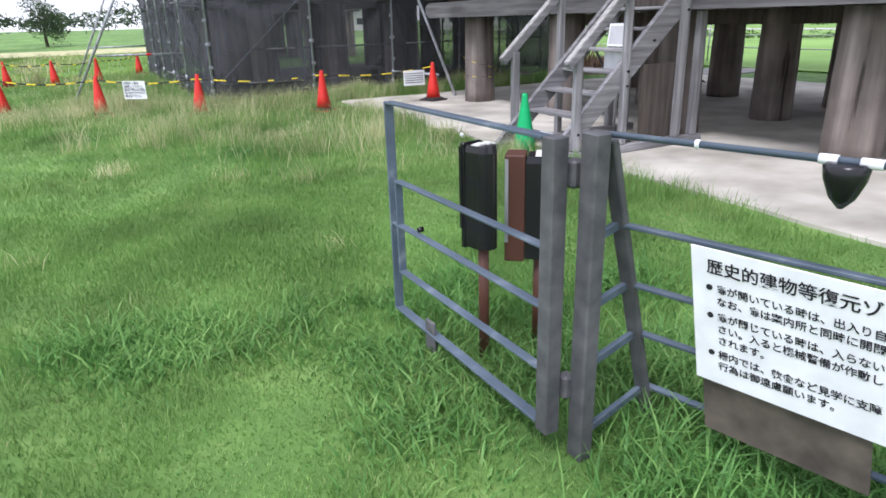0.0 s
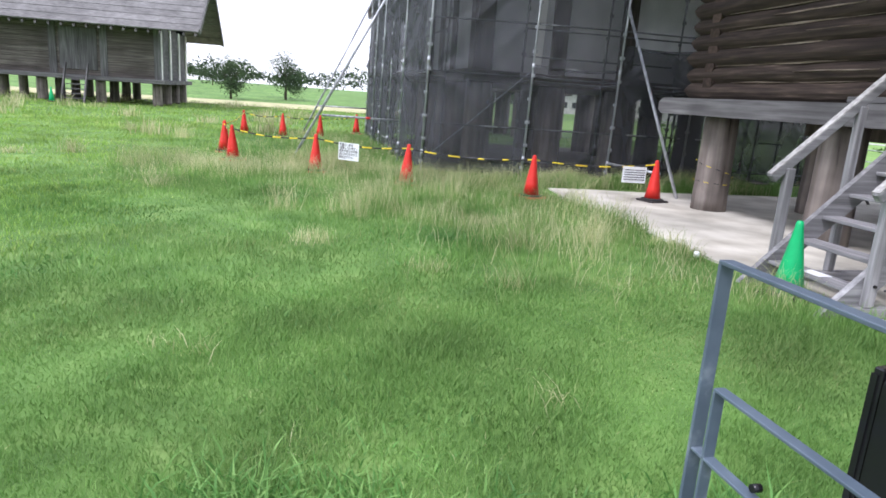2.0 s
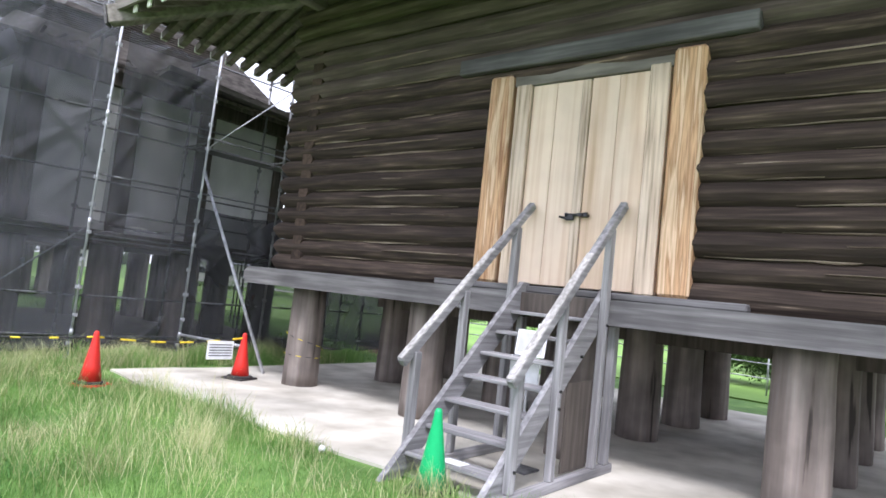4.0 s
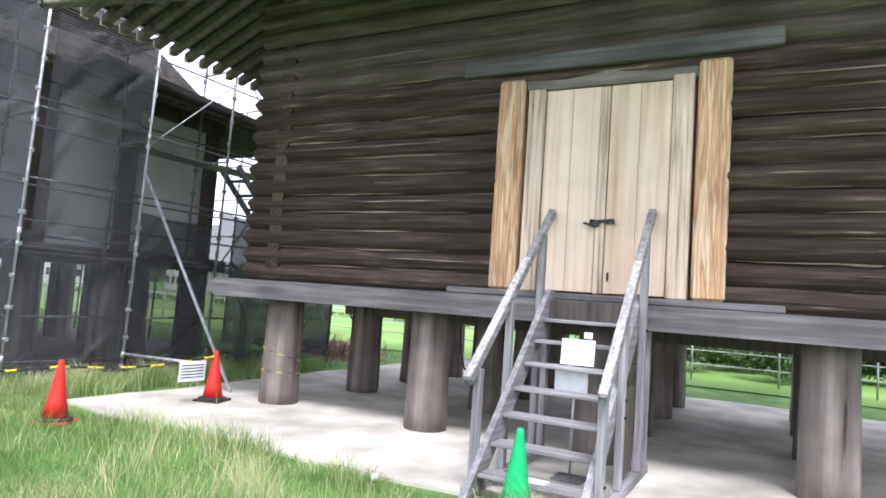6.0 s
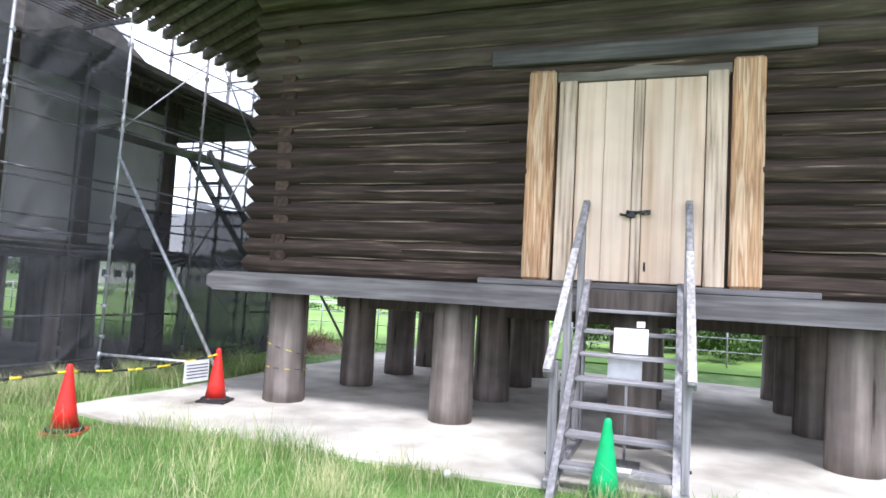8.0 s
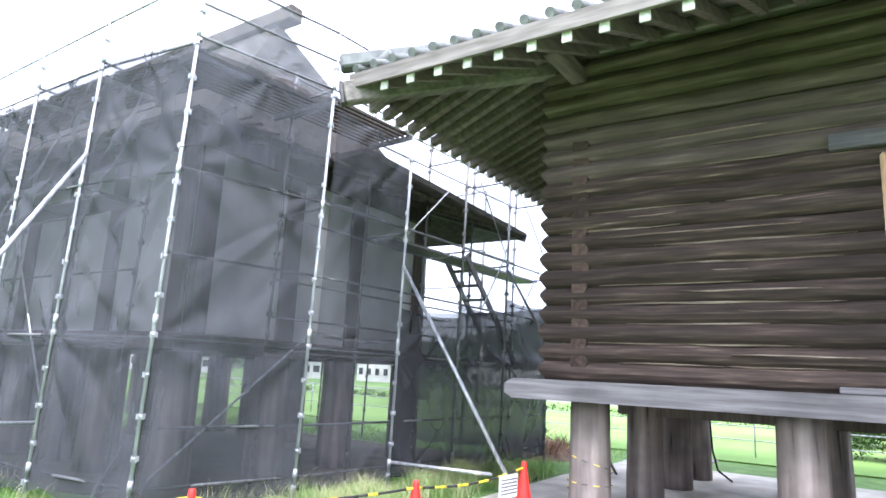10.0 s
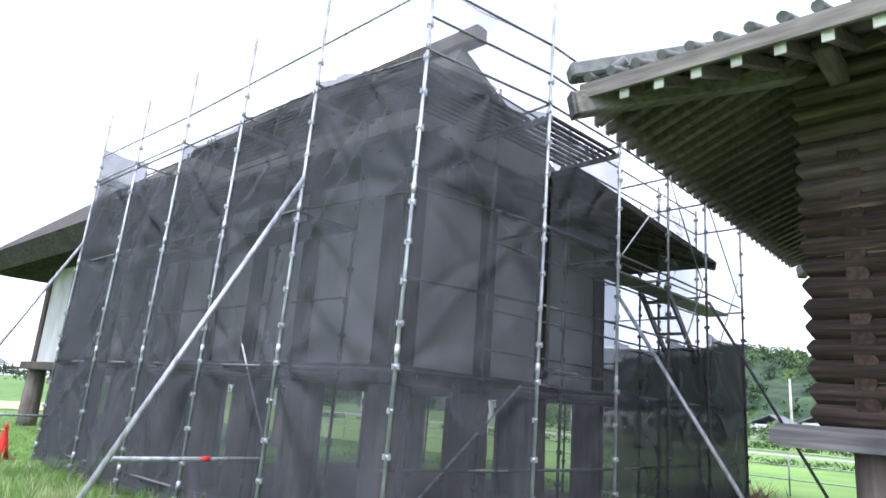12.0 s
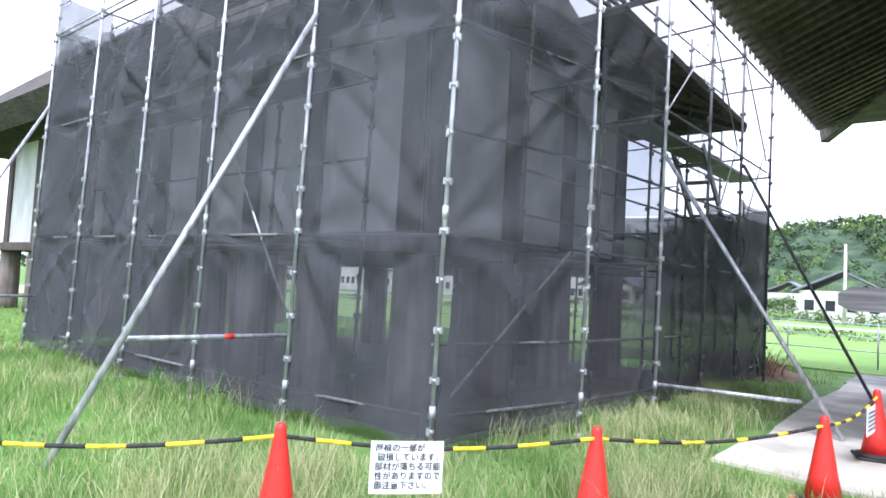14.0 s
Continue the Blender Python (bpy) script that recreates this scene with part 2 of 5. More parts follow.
M["blade"] = leafy("lawn_blade", [(0.22, (0.12, 0.245, 0.06)), (0.48, (0.17, 0.315, 0.08)), (0.72, (0.26, 0.41, 0.13)), (0.93, (0.45, 0.46, 0.22))])
# Yellower copy of the lawn blade, with open light put into its brighter colour.
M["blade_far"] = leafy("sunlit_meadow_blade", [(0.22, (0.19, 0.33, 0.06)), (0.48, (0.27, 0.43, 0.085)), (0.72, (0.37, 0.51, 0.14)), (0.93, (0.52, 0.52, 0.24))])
M["weed"] = leafy("broad_weed_blade", [(0.2, (0.075, 0.2, 0.05)), (0.5, (0.14, 0.32, 0.08)), (0.8, (0.27, 0.46, 0.14))])
M["dry"] = leafy("tall_seeding_grass", [(0.15, (0.24, 0.32, 0.11)), (0.45, (0.45, 0.47, 0.23)), (0.8, (0.7, 0.66, 0.42))])
M["field"] = mat("distant_field", [(0.3, (0.115, 0.225, 0.042)), (0.7, (0.2, 0.34, 0.08))], (0.3, 0.3, 0.3), 0.95, 6, 0.2, 3, fine=0.15, stain_scale=0.08)
M["lawn"] = mat("lawn_soil_and_moss", [(0.3, (0.075, 0.16, 0.034)), (0.52, (0.115, 0.225, 0.05)), (0.72, (0.19, 0.3, 0.085))], (2.2, 2.2, 2.2), 0.95, 10, 0.5, 40, fine=0.25, stain_scale=0.28)


def netting(name, cover, tone):
    """Open-weave sheet: part of the light goes straight through."""
    m = bpy.data.materials.new(name)
    m.use_nodes = True
    n, l = m.node_tree.nodes, m.node_tree.links
    p, out = n["Principled BSDF"], n["Material Output"]
    p.inputs["Base Color"].default_value, p.inputs["Roughness"].default_value = (*tone, 1), 0.7
    p.inputs["Specular IOR Level"].default_value = 0.3
    tr = n.new("ShaderNodeBsdfTransparent")
    tl = n.new("ShaderNodeBsdfTranslucent")
    tl.inputs["Color"].default_value = (*tone, 1)
    cloth = n.new("ShaderNodeMixShader")
    cloth.inputs["Fac"].default_value = 0.35
    l.new(p.outputs["BSDF"], cloth.inputs[1])
    l.new(tl.outputs["BSDF"], cloth.inputs[2])
    co = n.new("ShaderNodeTexCoord")
    mp = n.new("ShaderNodeMapping")
    mp.inputs["Rotation"].default_value, mp.inputs["Scale"].default_value = (0.3, 0.25, 0.15), (1.1, 1.1, 0.45)
    no = n.new("ShaderNodeTexNoise")
    no.inputs["Scale"].default_value, no.inputs["Detail"].default_value, no.inputs["Distortion"].default_value = 0.8, 3.0, 0.8
    l.new(co.outputs["Object"], mp.inputs["Vector"])
    l.new(mp.outputs["Vector"], no.inputs["Vector"])
    mr = n.new("ShaderNodeMapRange")
    mr.inputs["From Min"].default_value, mr.inputs["From Max"].default_value = 0.35, 0.65
    mr.inputs["To Min"].default_value, mr.inputs["To Max"].default_value = cover - 0.02, min(0.97, cover + 0.03)
    l.new(no.outputs["Fac"], mr.inputs["Value"])
    # Light and dark of the folds put into the cloth colour as soft noise.
    fold_shade = n.new("ShaderNodeMapRange")
    fold_shade.inputs["From Min"].default_value, fold_shade.inputs["From Max"].default_value = 0.3, 0.7
    fold_shade.inputs["To Min"].default_value, fold_shade.inputs["To Max"].default_value = 0.9, 1.12
    l.new(no.outputs["Fac"], fold_shade.inputs["Value"])
    shaded_tone = n.new("ShaderNodeVectorMath")
    shaded_tone.operation = "SCALE"
    shaded_tone.inputs[0].default_value = tone
    l.new(fold_shade.outputs["Result"], shaded_tone.inputs["Scale"])
    l.new(shaded_tone.outputs["Vector"], p.inputs["Base Color"])
    l.new(shaded_tone.outputs["Vector"], tl.inputs["Color"])
    mx = n.new("ShaderNodeMixShader")
    l.new(mr.outputs["Result"], mx.inputs["Fac"])
    l.new(tr.outputs["BSDF"], mx.inputs[1])
    l.new(cloth.outputs["Shader"], mx.inputs[2])
    l.new(mx.outputs["Shader"], out.inputs["Surface"])
    return m


M["net"] = netting("dark_mesh_net", 0.7, (0.097, 0.102, 0.115))
M["net_dense"] = netting("doubled_mesh_net", 0.77, (0.072, 0.075, 0.084))
M["net_mid"] = netting("lighter_mesh_net", 0.56, (0.105, 0.11, 0.124))
M["net_thin"] = netting("thin_pale_mesh_net", 0.3, (0.35, 0.37, 0.4))


# ---- building blocks ----
def thing(name, at, label, category, group="", kind=""):
    ob = new(name)
    ob.empty_display_size = 0.2
    ob.matrix_basis = Matrix.Translation(at)
    return tagged(ob, label, category, group, kind)


def link(ob, parent, label=""):
    ob.parent = parent
    top = parent
    while top.parent:
        top = top.parent
    ob.matrix_parent_inverse = top.matrix_basis.inverted() if parent is top else Matrix()
    return tagged(ob, label)


def part(name, bm, material, parent, label=""):
    me = bpy.data.meshes.new(name)
    bm.to_mesh(me)
    bm.free()
    me.materials.append(material)
    return link(new(name, me), parent, label)


def solo(name, bm, material, label, category, kind="", smooth=False, group=""):
    me = bpy.data.meshes.new(name)
    bm.to_mesh(me)
    bm.free()
    me.materials.append(material)
    if smooth:
        me.polygons.foreach_set("use_smooth", [True] * len(me.polygons))
    return tagged(new(name, me), label, category, group, kind)


def raw(name, verts, faces, material):
    me = bpy.data.meshes.new(name)
    me.from_pydata(verts, [], faces)
    me.materials.append(material)
    return me


def tris(name, co, material):
    """One mesh out of loose triangles: co is (n, 3, 3)."""
    n = len(co)
    me = bpy.data.meshes.new(name)
    me.vertices.add(n * 3)
    me.vertices.foreach_set("co", np.ascontiguousarray(co, dtype=np.float32).ravel())
    me.loops.add(n * 3)
    me.loops.foreach_set("vertex_index", np.arange(n * 3, dtype=np.int32))
    me.polygons.add(n)
    me.polygons.foreach_set("loop_start", np.arange(0, n * 3, 3, dtype=np.int32))
    me.update(calc_edges=True)
    me.materials.append(material)
    return me


def box(bm, x0, x1, y0, y1, z0, z1, bevel=0.0, m=None):
    vs = [bm.verts.new((x, y, z)) for z in (z0, z1) for x, y in ((x0, y0), (x1, y0), (x1, y1), (x0, y1))]
    if m is not None:
        for v in vs:
            v.co = m @ v.co
    fs = [bm.faces.new([vs[i] for i in q]) for q in ((3, 2, 1, 0), (4, 5, 6, 7), (0, 1, 5, 4), (1, 2, 6, 5), (2, 3, 7, 6), (3, 0, 4, 7))]
    if bevel:
        es = list({e for f in fs for e in f.edges})
        bmesh.ops.bevel(bm, geom=es, offset=bevel, segments=1, affect="EDGES")
    return bm


def B(*a, **k):
    return box(bmesh.new(), *a, **k)


def axes(p0, p1, up=(0, 0, 1)):
    p0, p1 = Vector(p0), Vector(p1)
    z = (p1 - p0).normalized()
    u = Vector(up)
    if abs(z.dot(u)) > 0.99:
        u = Vector((1, 0, 0))
    x = u.cross(z).normalized()
    y = z.cross(x)
    return Matrix(((x.x, y.x, z.x, p0.x), (x.y, y.y, z.y, p0.y), (x.z, y.z, z.z, p0.z), (0, 0, 0, 1))), (p1 - p0).length


def beam(bm, p0, p1, w, h, bevel=0.0):
    """A bar from p0 to p1: w across, h upwards."""
    m, n = axes(p0, p1)
    return box(bm, -w / 2, w / 2, -h / 2, h / 2, 0, n, bevel, m)


def BM(*a, **k):
    return beam(bmesh.new(), *a, **k)


def tube(bm, p0, p1, r, r2=None, seg=10):
    m, n = axes(p0, p1)
    r2 = r if r2 is None else r2
    a = [bm.verts.new(m @ Vector((r * math.cos(2 * math.pi * i / seg), r * math.sin(2 * math.pi * i / seg), 0))) for i in range(seg)]
    b = [bm.verts.new(m @ Vector((r2 * math.cos(2 * math.pi * i / seg), r2 * math.sin(2 * math.pi * i / seg), n))) for i in range(seg)]
    for i in range(seg):
        f = bm.faces.new((a[i], a[(i + 1) % seg], b[(i + 1) % seg], b[i]))
        f.smooth = True
    bm.faces.new(a[::-1])
    bm.faces.new(b)
    return bm


def TB(*a, **k):
    return tube(bmesh.new(), *a, **k)


def lathe(bm, profile, seg=20, at=(0, 0, 0)):
    rings = []
    for r, z in profile:
        rings.append([bm.verts.new((at[0] + r * math.cos(2 * math.pi * i / seg), at[1] + r * math.sin(2 * math.pi * i / seg), at[2] + z)) for i in range(seg)])
    for a, b in zip(rings, rings[1:]):
        for i in range(seg):
            f = bm.faces.new((a[i], a[(i + 1) % seg], b[(i + 1) % seg], b[i]))
            f.smooth = True
    bm.faces.new(rings[0][::-1])
    bm.faces.new(rings[-1])
    return bm


def poly(bm, pts, flip=False):
    vs = [bm.verts.new(p) for p in pts]
    return bm.faces.new(vs[::-1] if flip else vs)


def plate(bm, pts, n, thick):
    """A thin plate whose shown face looks along n."""
    top = [bm.verts.new(p) for p in pts]
    low = [bm.verts.new(Vector(p) - Vector(n) * thick) for p in pts]
    bm.faces.new(top)
    bm.faces.new(low[::-1])
    k = len(pts)
    for i in range(k):
        bm.faces.new((top[i], low[i], low[(i + 1) % k], top[(i + 1) % k]))
    bmesh.ops.recalc_face_normals(bm, faces=bm.faces)
    return bm


def slab(bm, pts, thick):
    """A plate of even thickness: pts are its upper corners."""
    n = (Vector(pts[1]) - Vector(pts[0])).cross(Vector(pts[2]) - Vector(pts[0])).normalized()
    if n.z < 0:
        pts, n = pts[::-1], -n
    top = [bm.verts.new(p) for p in pts]
    low = [bm.verts.new(Vector(p) - n * thick) for p in pts]
    bm.faces.new(top)
    bm.faces.new(low[::-1])
    k = len(pts)
    for i in range(k):
        bm.faces.new((top[i], low[i], low[(i + 1) % k], top[(i + 1) % k]))
    return bm


# ---- ground ----
def ground_height(x, y):
    """Flat round the houses, a low bank far to the north-west."""
    far = max(0.0, min(1.0, (y - 60) / 30)) * max(0.0, min(1.0, (30 - x) / 30))
    return 0.9 * far


gb = bmesh.new()
xs = [-1500, -600, -250, -120] + [-60 + 6 * i for i in range(21)] + [120, 250, 600, 1500]
ys = [-1500, -600, -250, -120, -60] + [-30 + 6 * i for i in range(26)] + [180, 300, 600, 1500]
gv = [[gb.verts.new((x, y, ground_height(x, y))) for x in xs] for y in ys]
for j in range(len(ys) - 1):
    for i in range(len(xs) - 1):
        gb.faces.new((gv[j][i], gv[j][i + 1], gv[j + 1][i + 1], gv[j + 1][i]))
solo("ground", gb, M["lawn"], "mown green lawn and meadow ground", "ground", "structure", True)


def wavy_plate(name, x0, x1, y0, y1, z, material, amp, label, category, step=0.5, thick=0.12):
    """A slab whose outline wanders a little, as where turf grows over it."""
    ring = []
    for k in range(int((x1 - x0) / step)):
        ring.append((x0 + k * step, y0))
    for k in range(int((y1 - y0) / step)):
        ring.append((x1, y0 + k * step))
    for k in range(int((x1 - x0) / step)):
        ring.append((x1 - k * step, y1))
    for k in range(int((y1 - y0) / step)):
        ring.append((x0, y1 - k * step))
    pts = []
    for x, y in ring:
        d = noise.noise((x * 0.7, y * 0.7, 3.1)) * amp + noise.noise((x * 2.3, y * 2.3, 7.7)) * amp * 0.45
        pts.append((x + d, y + d * 0.7, z))
    return solo(name, slab(bmesh.new(), pts, thick), material, label, category, "structure")


wavy_plate("pavement_1", 4.25, 13.2, -0.4, 12.1, 0.03, M["concrete"], 0.22, "pale worn concrete apron under the storehouse", "pavement")
wavy_plate("pavement_2", 13.1, 30, 10.6, 12.2, 0.025, M["path"], 0.12, "grey concrete path leading away across the grass", "path")


# Dark sheet laid over the lawn to stand for the store's shade.
wavy_plate("bare_ground", 2.7, 10.9, 14.3, 23.0, 0.02, M["ground_shade"], 0.3, "dark ground under the scaffolded store, shade put into its colour", "ground", thick=0.06)


# ---- log storehouse ----
WX, YS, YN, XE = 6.15, 1.1, 10.4, 11.75
PITCH, Z0 = 0.245, 1.75
LOGS = 18


def log_mesh(name, length, axis, seed, outward, skin=None, prow=0.0):
    """A three-sided log with its ridge outwards, slightly crooked, its far end cut to a blunt prow."""
    rnd = random.Random(seed)
    prof = [(-0.04, 0.0), (-0.1, 0.055), (-0.13, 0.115), (-0.124, 0.15), (-0.088, 0.205), (-0.045, 0.246), (0.1, 0.246), (0.1, 0.0)]
    n = max(2, int(length / 0.45))
    bm = bmesh.new()
    rings = []
    for k in range(n + 1):
        s = length * k / n
        dx, dz = rnd.uniform(-0.012, 0.012), rnd.uniform(-0.009, 0.009)
        wob = rnd.uniform(0.9, 1.08)
        ring = []
        for a, z in prof:
            o = a * wob * outward + dx
            e = s + (prow * (1.0 - abs(z - 0.14) / 0.11) if k == n else 0.0)
            ring.append(bm.verts.new((o, e, z + dz) if axis == "y" else (e, -o, z + dz)))
        rings.append(ring)
    c = len(prof)
    for a, b in zip(rings, rings[1:]):
        for i in range(c):
            bm.faces.new((a[i], a[(i + 1) % c], b[(i + 1) % c], b[i]))
    e0, e1 = bm.faces.new(rings[0][::-1]), bm.faces.new(rings[-1])
    e0.material_index = e1.material_index = 1
    bmesh.ops.recalc_face_normals(bm, faces=bm.faces)
    me = bpy.data.meshes.new(name)
    bm.to_mesh(me)
    bm.free()
    me.materials.append(M[skin or "log_" + axis])
    me.materials.append(M["log_end"])
    return me


store = thing("log_storehouse", (8.8, 5.75, 0.03), "dark weathered log storehouse raised on thick round pillars", "storehouse")
DOOR0, DOOR1 = 4.48, 7.02
END, ENDX = 0.5, 0.1
short_logs = [log_mesh("log", 10.4 + END - 7.02 + 0.02, "y", 10 + i, 1, None, 0.065) for i in range(4)]
short_logs_s = [log_mesh("log", 4.48 - 1.1 + END + 0.02, "y", 20 + i, 1) for i in range(4)]
# Upper courses take the paler log, with the haze in its colour.
long_logs = [log_mesh("log", 9.3 + 2 * END, "y", 30 + i, 1, "log_y" if i == 0 else "hazed_log", 0.065) for i in range(4)]
back_logs = [log_mesh("log", 9.3 + 2 * END, "y", 40 + i, -1) for i in range(2)]
side_logs = [log_mesh("log", XE - WX + 2 * ENDX, "x", 50 + i, -1) for i in range(3)]
side_logs_s = [log_mesh("log", XE - WX + 2 * ENDX, "x", 60 + i, 1) for i in range(2)]
for k in range(LOGS):
    z = Z0 + k * PITCH
    over = 0.05 if k > 13 else 0.0
    if z + 0.2 < 4.32:
        a = link(new("log", short_logs[k % 4]), store)
        a.matrix_basis = Matrix.Translation((WX + 0.015 * math.sin(k * 2.1), 7.0, z))
        b = link(new("log", short_logs_s[k % 4]), store)
        b.matrix_basis = Matrix.Translation((WX + 0.02 * math.sin(k * 2.1), YS - END, z))
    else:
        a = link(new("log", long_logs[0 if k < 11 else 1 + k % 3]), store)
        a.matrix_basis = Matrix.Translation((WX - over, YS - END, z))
    c = link(new("log", back_logs[k % 2]), store)
    c.matrix_basis = Matrix.Translation((XE, YS - END, z))
    d = link(new("log", side_logs[k % 3]), store)
    d.matrix_basis = Matrix.Translation((WX - ENDX, YN, z + PITCH / 2))
    e = link(new("log", side_logs_s[k % 2]), store)
    e.matrix_basis = Matrix.Translation((WX - ENDX, YS, z + PITCH / 2))

# pale worn slivers along the log ridges
rw = random.Random(12)
for k in range(1, 13):
    for lo, hi, cnt in ((7.05, 10.7, 3), (0.8, 4.45, 3)):
        for q in range(cnt):
            ln = rw.uniform(0.35, 2.2)
            y = rw.uniform(lo, hi - ln)
            if k > 9 and not rw.random() < 0.4:
                continue
            zz = Z0 + k * PITCH + rw.choice((0.004, 0.006, 0.01, 0.14))
            xx = WX - (0.128 if zz - Z0 - k * PITCH > 0.1 else 0.06)
            bm = bmesh.new()
            ring = []
            for s in range(5):
                f = s / 4
                t = 0.0085 * (0.35 + math.sin(math.pi * f)) * rw.uniform(0.6, 1.2)
                yy, dz = y + ln * f, rw.uniform(-0.006, 0.006)
                ring.append([bm.verts.new((xx - 0.004, yy, zz + dz - t)), bm.verts.new((xx - 0.012, yy, zz + dz)), bm.verts.new((xx - 0.002, yy, zz + dz + t)), bm.verts.new((xx + 0.03, yy, zz + dz))])
            for a, b in zip(ring, ring[1:]):
                for i in range(4):
                    bm.faces.new((a[i], a[(i + 1) % 4], b[(i + 1) % 4], b[i]))
            bmesh.ops.recalc_face_normals(bm, faces=bm.faces)
            part("worn_edge", bm, M["worn"], store)

# pillars, sills and floor
def pillar_mesh(seed, h=1.46):
    rnd = random.Random(seed)
    bm = bmesh.new()
    rings = []
    seg = 20
    for k in range(8):
        z = h * k / 7
        r = 0.275 - 0.02 * (k / 7) + rnd.uniform(-0.004, 0.004)
        rings.append([bm.verts.new(((r + 0.006 * math.sin(3 * i + seed)) * math.cos(2 * math.pi * i / seg), (r + 0.006 * math.sin(3 * i + seed)) * math.sin(2 * math.pi * i / seg), z)) for i in range(seg)])
    for a, b in zip(rings, rings[1:]):
        for i in range(seg):
            f = bm.faces.new((a[i], a[(i + 1) % seg], b[(i + 1) % seg], b[i]))
            f.smooth = True
    bm.faces.new(rings[0][::-1])
    bm.faces.new(rings[-1])
    me = bpy.data.meshes.new("pillar")
    bm.to_mesh(me)
    bm.free()
    me.materials.append(M["pillar"])
    return me


pillars = [pillar_mesh(i) for i in range(4)]
n = 0
for px in (6.4, 8.3, 10.05, 11.6):
    for py in (10.36 if px < 7 else 10.22, 7.93, 5.75, 3.55, 1.14 if px < 7 else 1.28):
        o = link(new("pillar", pillars[n % 4]), store)
        o.matrix_basis = Matrix.Translation((px, py, 0.03)) @ pose(0, 0, 0, 0, 0, 47 * n)
        n += 1


def tapered_sill(x0, x1, y0, y1, z0, z1):
    """A sill board whose ends are cut to a slope."""
    bm = bmesh.new()
    c = 0.12
    loop = [(y0, z0 + 0.06), (y0 + c, z0), (y1 - c, z0), (y1, z0 + 0.06), (y1, z1 - 0.07), (y1 - c, z1), (y0 + c, z1), (y0, z1 - 0.07)]
    a = [bm.verts.new((x0, y, z)) for y, z in loop]
    b = [bm.verts.new((x1, y, z)) for y, z in loop]
    bm.faces.new(a)
    bm.faces.new(b[::-1])
    for i in range(len(loop)):
        j = (i + 1) % len(loop)
        bm.faces.new((a[j], a[i], b[i], b[j]))
    bmesh.ops.recalc_face_normals(bm, faces=bm.faces)
    return bm


part("front_sill", tapered_sill(5.84, 6.33, 0.15, 11.35, 1.5, 1.755), M["grey_y"], store, "weathered grey sill beam along the front")
part("back_sill", tapered_sill(11.55, 12.05, 0.15, 11.35, 1.5, 1.755), M["grey_y"], store)
part("side_sill", B(6.335, 11.545, 10.18, 10.66, 1.5, 1.755, 0.01), M["grey_x"], store)
part("side_sill", B(6.335, 11.545, 0.86, 1.32, 1.5, 1.755, 0.01), M["grey_x"], store)
part("floor", B(6.335, 11.545, 1.325, 10.175, 1.6, 1.75), M["pillar"], store, "dark plank floor")
for yy in (3.55, 5.75, 7.93):
    part("floor_beam", B(6.34, 11.54, yy - 0.13, yy + 0.13, 1.49, 1.598, 0.01), M["pillar"], store)
for xx in (8.3, 10.05):
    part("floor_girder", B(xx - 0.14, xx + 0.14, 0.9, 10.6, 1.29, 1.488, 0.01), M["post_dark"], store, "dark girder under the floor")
part("ceiling", B(6.3, 11.6, 1.25, 10.25, 5.9, 5.95), M["log_y"], store)

# door
part("threshold", B(5.92, 6.3, 3.95, 7.52, 1.758, 1.83, 0.012), M["grey_y"], store)
doorway = {
    "jamb": ((5.985, 6.2, 6.7, 7.02, 1.833, 4.3, "jamb", 0.03), (5.985, 6.2, 4.48, 4.8, 1.833, 4.32, "jamb", 0.03)),
    "stile": ((6.03, 6.2, 6.46, 6.66, 1.833, 4.17, "stile", 0.012), (6.03, 6.2, 4.84, 5.05, 1.833, 4.2, "stile", 0.012)),
    "astragal": ((6.045, 6.1, 5.71, 5.81, 1.84, 4.14, "stile", 0.008),),
    "head": ((6.04, 6.25, 4.805, 6.695, 4.16, 4.34, "hazed_y", 0.01),),
    "lintel": ((5.94, 6.2, 4.02, 7.48, 4.372, 4.56, "grey_y", 0.012),),
}
for nm, rows in doorway.items():
    for x0, x1, y0, y1, z0, z1, mm, bv in rows:
        part(nm, B(x0, x1, y0, y1, z0, z1, bv), M[mm], store, "weathered grey lintel board" if nm == "lintel" else ("orange-grained cedar jamb" if nm == "jamb" else ""))
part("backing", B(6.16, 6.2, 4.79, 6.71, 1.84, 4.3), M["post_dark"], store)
for lo, hi in ((5.06, 5.705), (5.815, 6.45)):
    leaf = part("door_leaf", B(6.085, 6.15, lo, hi, 1.85, 4.155, 0.004), M["door"], store, "pale cypress door leaf")
    w = (hi - lo) / 2
    for q in range(2):
        part("plank", B(6.073, 6.084, lo + q * w + 0.004, lo + (q + 1) * w - 0.004, 1.855, 4.15, 0.003), M["door"], leaf)
bolt = bmesh.new()
tube(bolt, (6.02, 5.86, 2.62), (6.02, 5.6, 2.645), 0.016)
tube(bolt, (6.02, 5.93, 2.61), (6.02, 5.82, 2.585), 0.014)
for yy in (5.84, 5.68, 5.62):
    tube(bolt, (6.09, yy, 2.63), (6.0, yy, 2.63), 0.022)
box(bolt, 6.0, 6.045, 5.76, 5.86, 2.57, 2.645, 0.01)
part("latch", bolt, M["black"], store, "iron door latch with padlock")
part("keyhole", B(6.066, 6.072, 5.64, 5.665, 1.98, 2.08, 0.002), M["black"], store)

# roof of the storehouse: hipped, wide eaves, bare rafters
EX0, EX1, EY0, EY1, EZ = 3.95, 14.3, -1.3, 12.8, 5.62
RISE = math.tan(radians(23))
half = (EX1 - EX0) / 2
RZ = EZ + half * RISE
ridge0, ridge1 = (EX0 + half, EY0 + half, RZ), (EX0 + half, EY1 - half, RZ)
